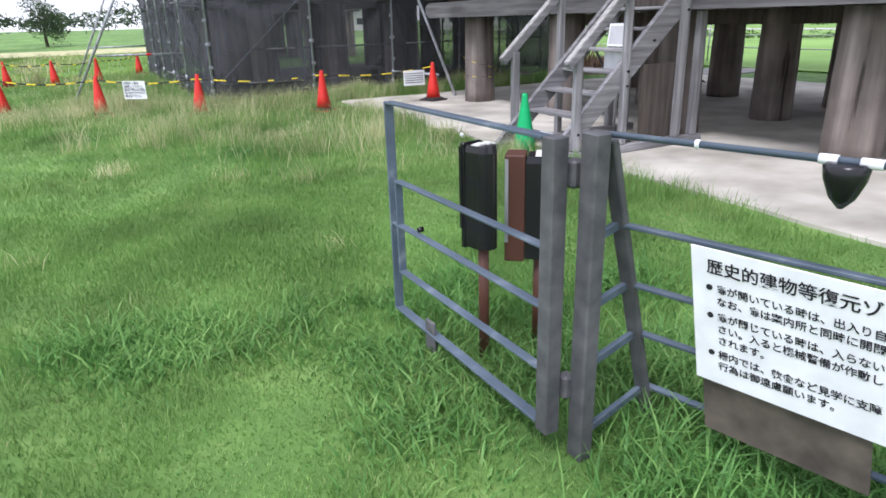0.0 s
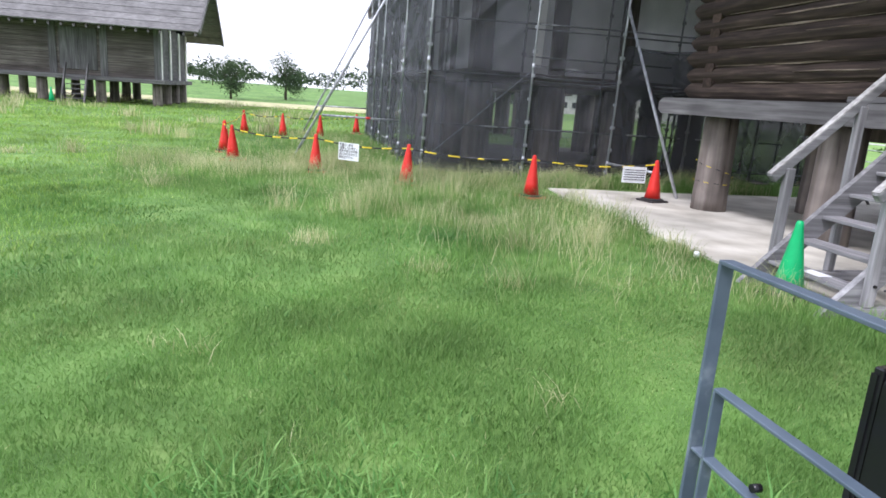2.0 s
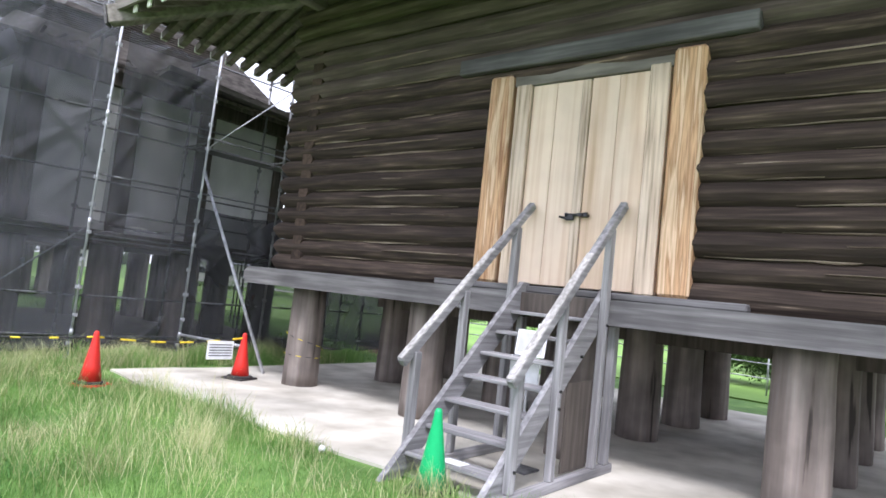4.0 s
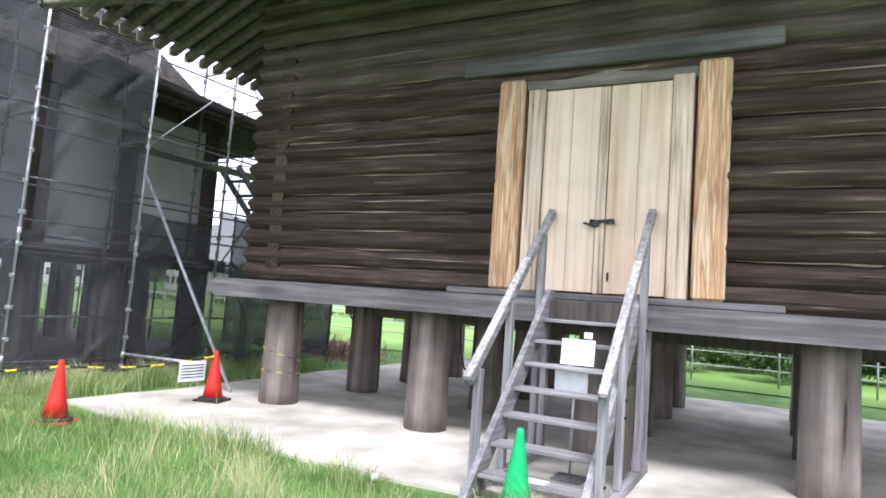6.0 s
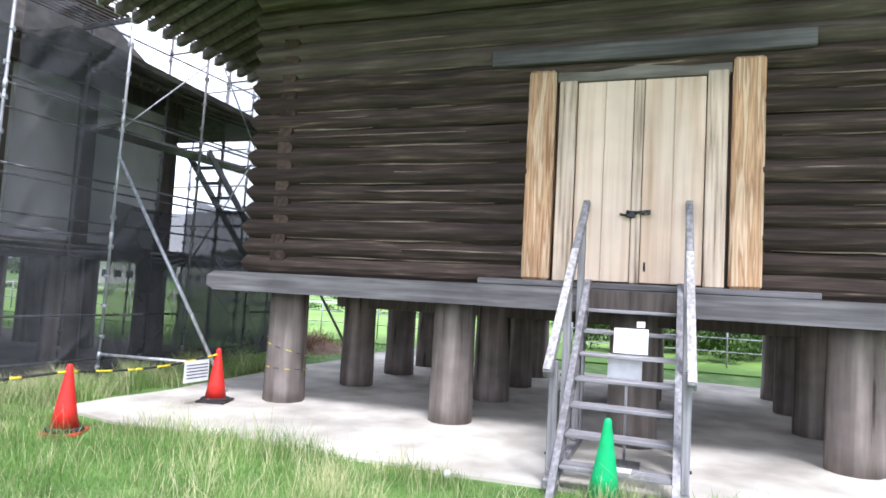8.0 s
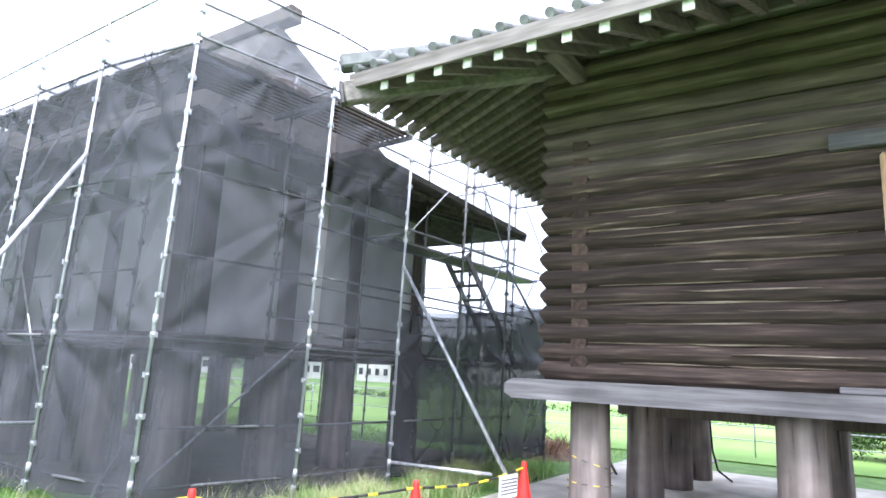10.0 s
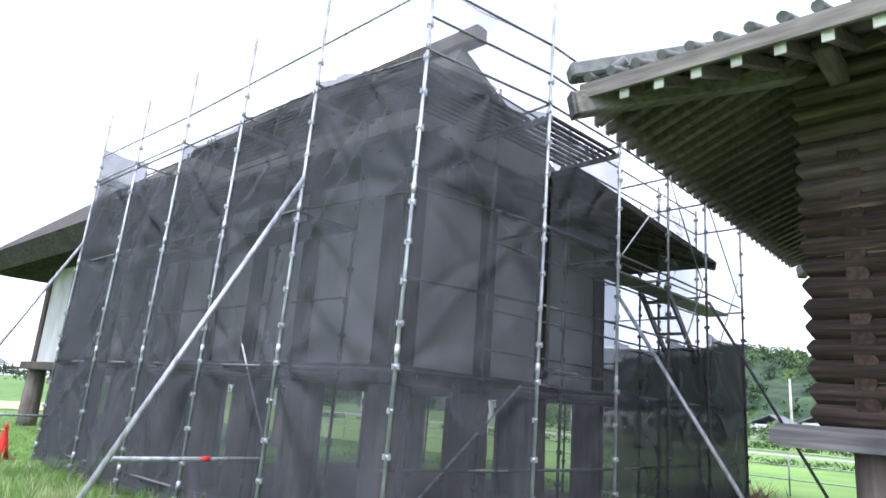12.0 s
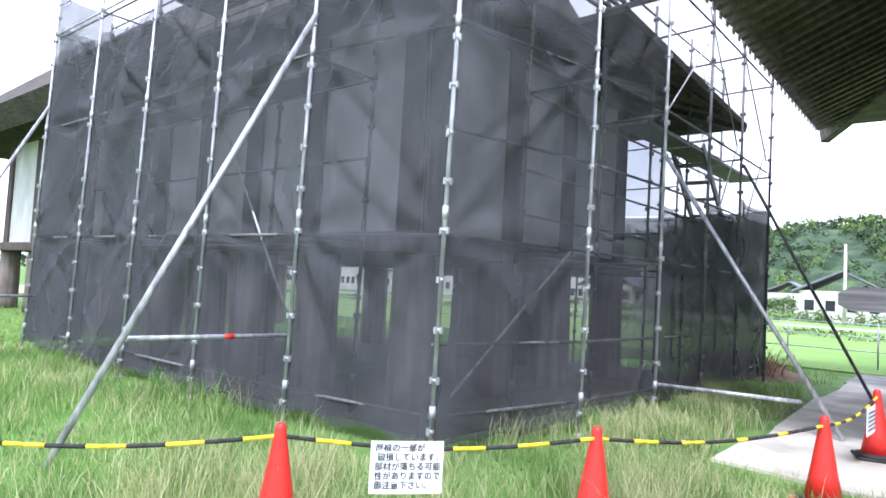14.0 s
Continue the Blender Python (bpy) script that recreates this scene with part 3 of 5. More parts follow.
sides = [
    [(EX0, EY1, EZ), (EX0, EY0, EZ), ridge0, ridge1],
    [(EX1, EY0, EZ), (EX1, EY1, EZ), ridge1, ridge0],
    [(EX1, EY1, EZ), (EX0, EY1, EZ), ridge1],
    [(EX0, EY0, EZ), (EX1, EY0, EZ), ridge0],
]
for s in sides:
    part("roof_slope", slab(bmesh.new(), s, 0.07), M["hazed_y"], store, "dark boarded roof slope")
up = Vector((0, 0, 1))


tile_bm = tube(bmesh.new(), (0, 0, 0), (0.55, 0, 0.55 * RISE), 0.062, seg=8)
tile_me = bpy.data.meshes.new("eave_tile")
tile_bm.to_mesh(tile_me)
tile_bm.free()
tile_me.materials.append(M["tile"])
for k in range(int((EY1 - EY0) / 0.31)):
    y = EY1 - 0.12 - 0.31 * k
    if y < -1.2:
        break
    o = link(new("eave_tile", tile_me), store)
    o.matrix_basis = Matrix.Translation((EX0 - 0.04, y, EZ + 0.05))
for k in range(int((EX1 - EX0) / 0.3)):
    o = link(new("eave_tile", tile_me), store)
    o.matrix_basis = Matrix.Translation((EX0 + 0.2 + 0.3 * k, EY1 + 0.04, EZ + 0.05)) @ pose(0, 0, 0, 0, 0, -90)
part("eave_board", B(EX0 - 0.02, EX0 + 0.03, EY0, EY1, EZ - 0.2, EZ + 0.0, 0.004), M["hazed_y"], store)
part("eave_board", B(EX0 + 0.032, EX1, EY1 - 0.03, EY1 + 0.02, EZ - 0.1, EZ + 0.0, 0.004), M["hazed_x"], store)


def rafter(p0, p1, w=0.11, h=0.13):
    part("rafter", BM(p0, p1, w, h), M["hazed_x"], store)


DR = 0.2
k = 0
y = EY1 - 0.55
while y > EY0 + 0.5:
    run = min(2.6, EY1 - y + 0.15, y - EY0 + 0.15)
    p0 = (EX0 + 0.08, y, EZ - DR)
    p1 = (EX0 + 0.08 + run, y, EZ - DR + run * RISE)
    rafter(p0, p1)
    part("rafter_end", B(EX0 + 0.055, EX0 + 0.079, y - 0.056, y + 0.056, EZ - DR - 0.095, EZ - DR + 0.02, 0.003), M["whitened"], store, "white painted rafter end")
    y -= 0.42
x = EX0 + 0.55
while x < EX1 - 0.5:
    run = min(2.6, x - EX0 + 0.15, EX1 - x + 0.15)
    rafter((x, EY1 + 0.06, EZ - DR - 0.14 * RISE), (x, EY1 - 0.08 - run, EZ - DR + run * RISE))
    part("rafter_end", B(x - 0.056, x + 0.056, EY1 + 0.062, EY1 + 0.085, EZ - DR - 0.14 * RISE - 0.065, EZ - DR - 0.14 * RISE + 0.065, 0.003), M["whitened"], store, "white painted rafter end")
    x += 0.3
part("hip_rafter", BM((EX0 - 0.05, EY1 + 0.05, EZ - 0.28), (WX + 0.1, YN + 0.2, EZ - 0.3 + 2.2 * RISE), 0.2, 0.3, 0.02), M["hazed_y"], store)
part("hip_rafter_end", BM((EX0 - 0.08, EY1 + 0.08, EZ - 0.29), (EX0 - 0.055, EY1 + 0.055, EZ - 0.283), 0.2, 0.3), M["grey_y"], store)
part("hip_rafter", BM((EX1 + 0.05, EY1 + 0.05, EZ - 0.28), (XE - 0.1, YN + 0.2, EZ - 0.3 + 2.2 * RISE), 0.2, 0.3, 0.02), M["hazed_y"], store)
part("hip_ridge", BM((EX0 - 0.1, EY1 + 0.1, EZ + 0.14), ridge1, 0.26, 0.2, 0.03), M["tile"], store, "grey tiled hip ridge")
part("hip_ridge", BM((EX1 + 0.1, EY1 + 0.1, EZ + 0.14), ridge1, 0.26, 0.2, 0.03), M["tile"], store)
part("ridge", BM((ridge0[0], ridge0[1], RZ + 0.15), (ridge1[0], ridge1[1], RZ + 0.15), 0.35, 0.35, 0.05), M["tile"], store)
part("wall_plate", B(WX - 0.2, WX + 0.15, YS - 0.6, YN + 0.6, 6.2, 6.4, 0.02), M["hazed_y"], store)
part("wall_plate", B(WX + 0.155, XE + 0.2, YN - 0.15, YN + 0.2, 6.2, 6.4, 0.02), M["hazed_x"], store)
for yy in (YN, YS, 5.75):
    part("bracket_arm", B(WX - 1.1, WX - 0.13, yy - 0.11, yy + 0.11, 5.82, 6.02, 0.02), M["hazed_x"], store)
part("purlin", B(WX - 1.12, WX - 0.92, YS - 1.2, YN + 1.2, 6.022, 6.16, 0.01), M["hazed_y"], store)


cable = bmesh.new()
hang = [(11.32, 9.95, 1.5), (11.3, 9.9, 1.1), (11.31, 9.87, 0.6), (11.38, 9.8, 0.25), (11.6, 9.6, 0.05)]
for a, b in zip(hang, hang[1:]):
    tube(cable, a, b, 0.018, seg=6)
solo("hanging_cable", cable, M["black"], "black cable hanging beside a rear pillar", "cable")


# ---- stairs ----
stairs = thing("wooden_stairs", (5.0, 5.75, 0.03), "weathered grey wooden stairs with handrails leading to the storehouse door", "stairs")
SY0, SY1 = 5.27, 6.23
slope = (1.74 - 0.03) / (5.9 - 3.95)
for y in (SY0, SY1):
    st = bmesh.new()
    loop = [(3.9, 0.02), (4.16, 0.02), (5.98, 1.62), (5.98, 1.86), (5.86, 1.86)]
    a = [st.verts.new((x, y - 0.03, z)) for x, z in loop]
    b = [st.verts.new((x, y + 0.03, z)) for x, z in loop]
    st.faces.new(a)
    st.faces.new(b[::-1])
    for i in range(5):
        st.faces.new((a[(i + 1) % 5], a[i], b[i], b[(i + 1) % 5]))
    bmesh.ops.recalc_face_normals(st, faces=st.faces)
    part("stringer", st, M["stair_x"], stairs)
    out = -1 if y == SY0 else 1
    yo = y + out * 0.065
    part("handrail", BM((4.14, yo + out * 0.03, 0.99), (6.05, yo + out * 0.0, 2.74), 0.075, 0.085, 0.01), M["stair_x"], stairs)
    part("rail_cap", BM((4.12, yo + out * 0.03, 1.035), (5.35, yo + out * 0.01, 2.16), 0.07, 0.012), M["rail_top"], stairs, "pale upper face of the handrail")
    part("foot_beam", B(4.15, 6.2, yo - 0.04, yo + 0.04, 0.03, 0.12, 0.01), M["stair_x"], stairs)
    for px, w in ((4.3, 0.09), (4.95, 0.08), (5.78, 0.1)):
        top = 0.99 + (px - 4.14) * (2.74 - 0.99) / 1.91 - 0.04
        part("post", B(px - w / 2, px + w / 2, yo - 0.034, yo + 0.034, 0.122, top, 0.008), M["stair_z"], stairs)
    part("back_post", B(6.0, 6.1, yo - 0.04, yo + 0.04, 0.122, 1.49, 0.008), M["stair_z"], stairs)
    for bx, bz in ((4.3, 0.3), (4.95, 0.75), (4.95, 0.9), (5.3, 1.2), (5.78, 1.5)):
        part("bolt", TB((bx, yo + out * 0.03, bz), (bx, yo + out * 0.05, bz), 0.014, seg=8), M["black"], stairs)
for k in range(1, 8):
    z = 0.03 + k * 0.2165
    x = 3.98 + (z - 0.03) / slope
    part("tread", B(x - 0.06, x + 0.16, SY0 + 0.032, SY1 - 0.032, z - 0.035, z, 0.006), M["stair_y"], stairs)
sheet = solo("paper_sheet", B(4.2, 4.34, 5.62, 5.84, 0.249, 0.252), M["paper"], "white sheet of paper lying on the lowest tread", "paper")
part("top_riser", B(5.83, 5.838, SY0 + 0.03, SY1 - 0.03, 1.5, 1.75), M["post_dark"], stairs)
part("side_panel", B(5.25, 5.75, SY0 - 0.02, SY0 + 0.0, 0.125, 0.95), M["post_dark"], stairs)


# ---- gate, fence and notice ----
gate = thing("steel_gate", (1.03, 2.1, 0.0), "open blue-grey steel bar gate standing in the grass", "gate")
part("free_stile", B(1.0, 1.045, 2.66, 2.672, 0.13, 1.14, 0.002), M["gate"], gate)
part("hinge_stile", B(1.0, 1.06, 1.47, 1.53, 0.11, 1.14, 0.004), M["gate_post"], gate)
part("top_bar", B(1.0, 1.045, 1.532, 2.66, 1.128, 1.14, 0.002), M["gate"], gate)
part("bottom_bar", B(1.0, 1.045, 1.532, 2.66, 0.13, 0.142, 0.002), M["gate"], gate)
part("inner_stile", B(1.004, 1.041, 2.6, 2.61, 0.335, 0.78, 0.002), M["gate"], gate)
for z, e in ((0.78, 2.61), (0.57, 2.66), (0.34, 2.61)):
    part("middle_bar", B(1.004, 1.041, 1.532, e - 0.001, z, z + 0.01, 0.002), M["gate"], gate)
part("latch_plate", B(1.005, 1.02, 2.28, 2.36, 0.05, 0.2, 0.004), M["gate_post"], gate)
part("bolt", TB((1.02, 2.42, 0.6), (1.045, 2.42, 0.6), 0.012), M["black"], gate)
for z in (0.24, 0.98):
    part("hinge", B(1.062, 1.11, 1.45, 1.5, z, z + 0.09, 0.01), M["gate_post"], gate)

fence = thing("steel_fence", (1.4, 0.6, 0.0), "grey painted steel pipe fence with a white notice", "fence")
FT, FB = Vector((1.13, 1.4, 1.15)), Vector((1.5, 1.5, 0.14))
FD = Vector((0.23, -0.86, 0.0)).normalized()
part("end_post", BM((1.13, 1.44, 0.0), (1.1, 1.4, 1.16), 0.07, 0.06, 0.006), M["gate_post"], fence)
part("slanted_post", BM(FB - Vector((0, 0, 0.14)) + Vector((0.02, 0, 0)), FT + Vector((0.02, 0, -0.02)), 0.05, 0.03, 0.004), M["gate_post"], fence)
part("top_rail", TB(FT, FT + FD * 3.2, 0.0095), M["gate"], fence)
for f in (0.3, 0.53, 0.74, 1.0):
    p = FT.lerp(FB, f)
    part("rail", BM(p, p + FD * 3.2, 0.03, 0.014, 0.003), M["gate"], fence)
    q = Vector((1.12, 1.42, p.z - 0.03))
    part("tie_bar", BM(q, p, 0.02, 0.03, 0.003), M["gate"], fence)
for d in (1.6, 3.1):
    part("slanted_post", BM(FB + FD * d - Vector((0, 0, 0.14)), FT + FD * d, 0.05, 0.03, 0.004), M["gate_post"], fence)
tape = bmesh.new()
for d0, d1 in ((0.275, 0.287), (0.57, 0.61), (0.655, 0.7)):
    tube(tape, FT + FD * d0, FT + FD * d1, 0.0125)
part("tape", tape, M["paper"], fence, "strips of white tape")
cap = lathe(bmesh.new(), [(0.006, -0.1), (0.028, -0.075), (0.046, -0.03), (0.05, 0.0), (0.04, 0.008)], 14, tuple(FT + FD * 0.63 - Vector((0, 0, 0.01))))
part("bell_cover", cap, M["black"], fence, "black plastic cover hanging from the rail")

SGO = Vector((1.266, 1.169, 0.848))
SGU = Vector((0.24, -0.86, -0.02)).normalized()
SGN = Vector((0.063, -0.024, -0.44)).normalized()
SNF = SGU.cross(SGN).normalized()
if SNF.x > 0:
    SNF = -SNF
notice = thing("notice_board", tuple(SGO + SGN * 0.5), "white notice board with black Japanese lettering on the fence", "sign")


def on_sign(o, u, v, a, b, d, w, h):
    """Corners of a plate at (a, b) on the board."""
    q = o + u * a + v * b
    return [q + SNF * d, q + u * w + SNF * d, q + u * w + v * h + SNF * d, q + v * h + SNF * d]


bm = bmesh.new()
plate(bm, on_sign(SGO, SGU, SGN, 0, 0, 0, 0.95, 0.44), SNF, 0.006)
part("board", bm, M["paper"], notice)
bm = bmesh.new()
plate(bm, on_sign(SGO, SGU, SGN, 0.01, 0.42, -0.02, 0.46, 0.22), SNF, 0.012)
part("backing_board", bm, mat("stained_brown_panel", [(0.3, (0.07, 0.058, 0.05)), (0.7, (0.17, 0.14, 0.115))], (9, 9, 9), 0.6, 6, 0.1), notice, "dull brown backing board")


def lettering(body, origin, u, v, nrm, size, parent, name="lettering", sx=1.0):
    """Text lying on a board: u to the right, v downwards."""
    cu = bpy.data.curves.new(name, "FONT")
    cu.body, cu.size, cu.extrude = body, size, 0.0004
    cu.offset = size * 0.012
    tmp = bpy.data.objects.new(name, cu)
    scene.collection.objects.link(tmp)
    me = bpy.data.meshes.new_from_object(tmp.evaluated_get(bpy.context.evaluated_depsgraph_get()))
    bpy.data.objects.remove(tmp)
    y = -v
    m = Matrix(((u.x * sx, y.x, nrm.x, origin.x), (u.y * sx, y.y, nrm.y, origin.y), (u.z * sx, y.z, nrm.z, origin.z), (0, 0, 0, 1)))
    me.transform(m)
    me.materials.clear()
    me.materials.append(M["ink"])
    return link(new(name, me), parent)


TEXT = [
    (0.05, 0.08, 0.054, "歴史的建物等復元ゾ"),
    (0.08, 0.148, 0.0335, "扉が開いている時は、出入り自"),
    (0.08, 0.192, 0.0335, "なお、扉は案内所と同時に開閉"),
    (0.08, 0.25, 0.0335, "扉が閉じている時は、入らない"),
    (0.08, 0.294, 0.0335, "さい。入ると機械警備が作動し"),
    (0.08, 0.338, 0.0335, "されます。"),
    (0.08, 0.394, 0.0335, "柵内では、飲食など見学に支障"),
    (0.08, 0.438, 0.0335, "行為は御遠慮願います。"),
]
for a, b, s, t in TEXT:
    lettering(t, SGO + SGU * a * 0.88 + SGN * b * 0.88 + SNF * 0.002, SGU, SGN, SNF, s * 0.9, notice)
for b in (0.119, 0.209, 0.335):
    m4, _ = axes(SGO + SGU * 0.06 + SGN * b, SGO + SGU * 0.06 + SGN * b + SNF)
    dot = bmesh.new()
    bmesh.ops.create_circle(dot, cap_ends=True, segments=14, radius=0.0095, matrix=Matrix.Translation(SGO + SGU * 0.051 + SGN * b + SNF * 0.002) @ m4.to_3x3().to_4x4())
    part("bullet", dot, M["ink"], notice)


# ---- alarm sensor posts ----
def sensor(x, y, z0, z1, w, turn, label, body_mat, deep=0.085):
    t = thing("sensor_post", (x, y, 0), label, "sensor post", "sensor posts behind the gate")
    rot = Matrix.Translation((x, y, 0)) @ pose(0, 0, 0, 0, 0, turn)
    part("pole", TB((x, y, 0), (x, y, z0 + 0.03), 0.024), M["brown"], t, "brown painted pole")
    bm = bmesh.new()
    pts = []
    for k in range(13):
        a = math.pi * k / 12
        pts.append((w / 2 * math.cos(a), 0.02 + w * 0.42 * math.sin(a)))
    pts += [(-w / 2, -0.06), (w / 2, -0.06)]
    lo = [bm.verts.new(rot @ Vector((px, -py, z0))) for px, py in pts]
    hi = [bm.verts.new(rot @ Vector((px, -py, z1 - 0.03))) for px, py in pts]
    tp = [bm.verts.new(rot @ Vector((px * 0.9, -py * 0.9, z1))) for px, py in pts]
    c = len(pts)
    for a_, b_ in ((lo, hi), (hi, tp)):
        for i in range(c):
            bm.faces.new((a_[i], a_[(i + 1) % c], b_[(i + 1) % c], b_[i]))
    bm.faces.new(lo[::-1])
    bm.faces.new(tp)
    bmesh.ops.recalc_face_normals(bm, faces=bm.faces)
    part("cover", bm, M["black"], t, "glossy black rounded cover")
    part("back_plate", box(bmesh.new(), -w / 2 - 0.006, w / 2 + 0.006, 0.062, deep, z0 - 0.01, z1 + 0.005, 0.004, rot), body_mat, t)
    part("trim", box(bmesh.new(), -w / 2 - 0.012, -w / 2 - 0.0065, deep - 0.016, deep - 0.001, z0 + 0.08, z1 - 0.01, 0.0, rot), M["steel"] if body_mat is M["brown"] else M["black"], t)
    lip = bmesh.new()
    for k in range(7):
        a = k / 6
        box(lip, -w / 2 + a * w * 0.86, -w / 2 + a * w * 0.86 + 0.018, -0.02 + 0.01 * (k % 2), 0.02, z1 + 0.001, z1 + 0.004 + 0.002 * (k % 3), 0, rot)
    tagged(part("deposit", lip, M["whitened"], t, "white droppings on the top"), kind="stuff")
    return t


sensor(1.235, 2.22, 0.54, 0.985, 0.098, 10, "black glossy alarm sensor on a brown pole", M["black"])
sensor(1.52, 2.2, 0.45, 0.915, 0.13, 50, "brown and black alarm sensor on a brown pole", M["brown"], 0.15)


# ---- cones, rope and hung notices ----
def cone(label, body, band=None):
    c = thing("traffic_cone", (0, 0, 0), label, "traffic cone", "traffic cones round the scaffold")
    part("base", B(-0.19, 0.19, -0.19, 0.19, 0.0, 0.03, 0.008), M["cone_base"] if body is not M["cone"] else body, c)
    part("foot_ring", lathe(bmesh.new(), [(0.19, 0.031), (0.185, 0.05), (0.135, 0.062)], 20), M["cone_base"], c)
    part("body", lathe(bmesh.new(), [(0.135, 0.062), (0.1, 0.25), (0.066, 0.45), (0.036, 0.63), (0.034, 0.66), (0.027, 0.69), (0.012, 0.697)], 20), body, c)
    return c


proto = cone("orange-red plastic traffic cone standing on the grass", M["cone"])
spots = [(0.2, 13.35), (1.7, 12.1), (3.62, 11.12), (-1.38, 14.7), (-1.7, 16.2), (-1.74, 22.3), (-0.56, 21.5), (0.55, 21.9), (1.9, 24.6)]
proto.matrix_basis = Matrix.Translation((*spots[0], 0))
for i, (x, y) in enumerate(spots[1:]):
    copy_thing(proto, pose(x, y, 0, 2 * math.sin(3 * i), 2 * math.cos(5 * i), 31 * i))
pad_cone = copy_thing(proto, pose(5.75, 10.98, 0.03, 0, 0, 17))
for o in pad_cone.children:
    if o.name.startswith("base"):
        o.data = o.data.copy()
        o.data.materials[0] = M["cone_base"]
tagged(pad_cone, "orange-red traffic cone with a black base on the concrete")
green = cone("green plastic traffic cone with a black base before the stairs", M["cone_green"])
green.matrix_basis = pose(4.1, 5.82, 0.0, 1, -2, 12)


def tiger_rope(points, label):
    """A sagging rope with yellow and black bands, from cone to cone."""
    t = thing("barrier_rope", points[0], label, "barrier rope")
    cut, band = bmesh.new(), True
    run = 0.0
    for a, b in zip(points, points[1:]):
        a, b = Vector(a), Vector(b)
        n = max(4, int((b - a).length / 0.1))
        last = a
        for k in range(1, n + 1):
            f = k / n
            p = a.lerp(b, f) - Vector((0, 0, 0.07 * math.sin(math.pi * f)))
            now = (run % 0.42) < 0.19
            if now != band:
                part("yellow_band" if band else "black_band", cut, M["yellow" if band else "rope"], t)
                cut, band = bmesh.new(), now
            tube(cut, last, p, 0.013, seg=6)
            run += (p - last).length
            last = p
    part("yellow_band" if band else "black_band", cut, M["yellow" if band else "rope"], t)


CZ = 0.62
tiger_rope([(-1.7, 16.2, CZ), (-1.38, 14.7, CZ), (0.2, 13.35, CZ), (1.7, 12.1, CZ), (3.62, 11.12, CZ), (5.75, 10.98, CZ + 0.03)], "yellow and black barrier rope strung between the cones")
tiger_rope([(-1.7, 16.2, CZ), (-1.74, 22.3, CZ), (-0.56, 21.5, CZ), (0.55, 21.9, CZ), (1.9, 24.6, CZ)], "yellow and black barrier rope along the far cones")


def hung_sheet(a, b, f0, w, h, lines, label):
    a, b = Vector(a), Vector(b)
    u = (b - a).normalized()
    n = Vector((u.y, -u.x, 0))
    o = a.lerp(b, f0) + Vector((0, 0, 0.0)) + n * 0.016
    v = Vector((0, 0, -1))
    t = thing("hung_notice", tuple(o), label, "sign")
    bm = bmesh.new()
    bent = []
    for k in range(5):
        s = k / 4
        bent.append((o + u * w * s + n * 0.008 * math.sin(math.pi * s)))
    for p, q in zip(bent, bent[1:]):
        plate(bm, [p, q, q + v * h, p + v * h], n, 0.002)
    part("sheet", bm, M["paper"], t)
    for row, s, body in lines:
        if body:
            lettering(body, o + u * 0.025 + v * row + n * 0.013, u, v, n, s, t)
        else:
            q = o + u * 0.03 + v * row + n * 0.011
            bar = bmesh.new()
            plate(bar, [q, q + u * (w - 0.06), q + u * (w - 0.06) + v * s, q + v * s], n, 0.001)
            part("line_of_writing", bar, M["ink"], t)
    return t


WARN = [(0.055, 0.05, "屋根の一部が"), (0.11, 0.05, " 破損しています。"), (0.165, 0.05, "部材が落ちる可能"), (0.22, 0.05, "性がありますので"), (0.275, 0.05, "御注意下さい。")]
hung_sheet((0.2, 13.35, 0.6), (1.7, 12.1, 0.6), 0.27, 0.44, 0.31, WARN, "white paper notice with black lettering hung from the rope")
hung_sheet((3.62, 11.12, 0.6), (5.75, 10.98, 0.6), 0.72, 0.42, 0.27, [(0.05 + 0.04 * i, 0.012, "") for i in range(5)], "curling white paper notice hung from the rope")


stand = thing("notice_stand", (5.36, 5.75, 0.03), "two framed white notices on a thin stand under the stairs", "sign")
part("stand_pole", TB((5.36, 5.75, 0.03), (5.36, 5.75, 1.3), 0.014), M["steel"], stand)
part("foot", B(5.22, 5.5, 5.6, 5.9, 0.03, 0.05, 0.004), M["steel_shaded"], stand)
for zc, yc, tl in ((1.25, 5.72, 8), (0.99, 5.77, 0)):
    rm = Matrix.Translation((5.32, yc, zc)) @ pose(0, 0, 0, 0, tl, 0)
    sheet = part("notice", box(bmesh.new(), -0.006, 0.004, -0.165, 0.165, -0.125, 0.125, 0.003, rm), M["paper"], stand, "white framed notice")
    if zc > 1.1:
        part("card", box(bmesh.new(), -0.006, 0.004, -0.13, -0.05, 0.14, 0.2, 0.002, rm), M["paper"], stand, "small white card")
        part("picture", box(bmesh.new(), -0.0085, -0.0065, -0.14, 0.14, -0.1, 0.1, 0, rm), plain("faded_grey_print", (0.55, 0.55, 0.57), 0.4), sheet)

chain_t = thing("barrier_chain", (6.4, 10.36, 0.35), "thin yellow and black chain wound round a pillar", "barrier chain")
loop_pts = []
for k in range(60):
    a = 2 * math.pi * k / 24
    z = 1.02 - (0.02 * k if k < 24 else 0.48 + 0.004 * (k - 24))
    loop_pts.append((6.4 + 0.29 * math.cos(a), 10.36 + 0.29 * math.sin(a), z))
for k in range(0, 58, 2):
    part("link", TB(loop_pts[k], loop_pts[k + 1], 0.0055, seg=5), M["yellow" if k % 4 else "rope"], chain_t)


# ---- scaffold with nets ----
scaf = thing("scaffold", (4.5, 17, 0), "galvanised steel scaffold wrapped in dark mesh netting", "scaffold")


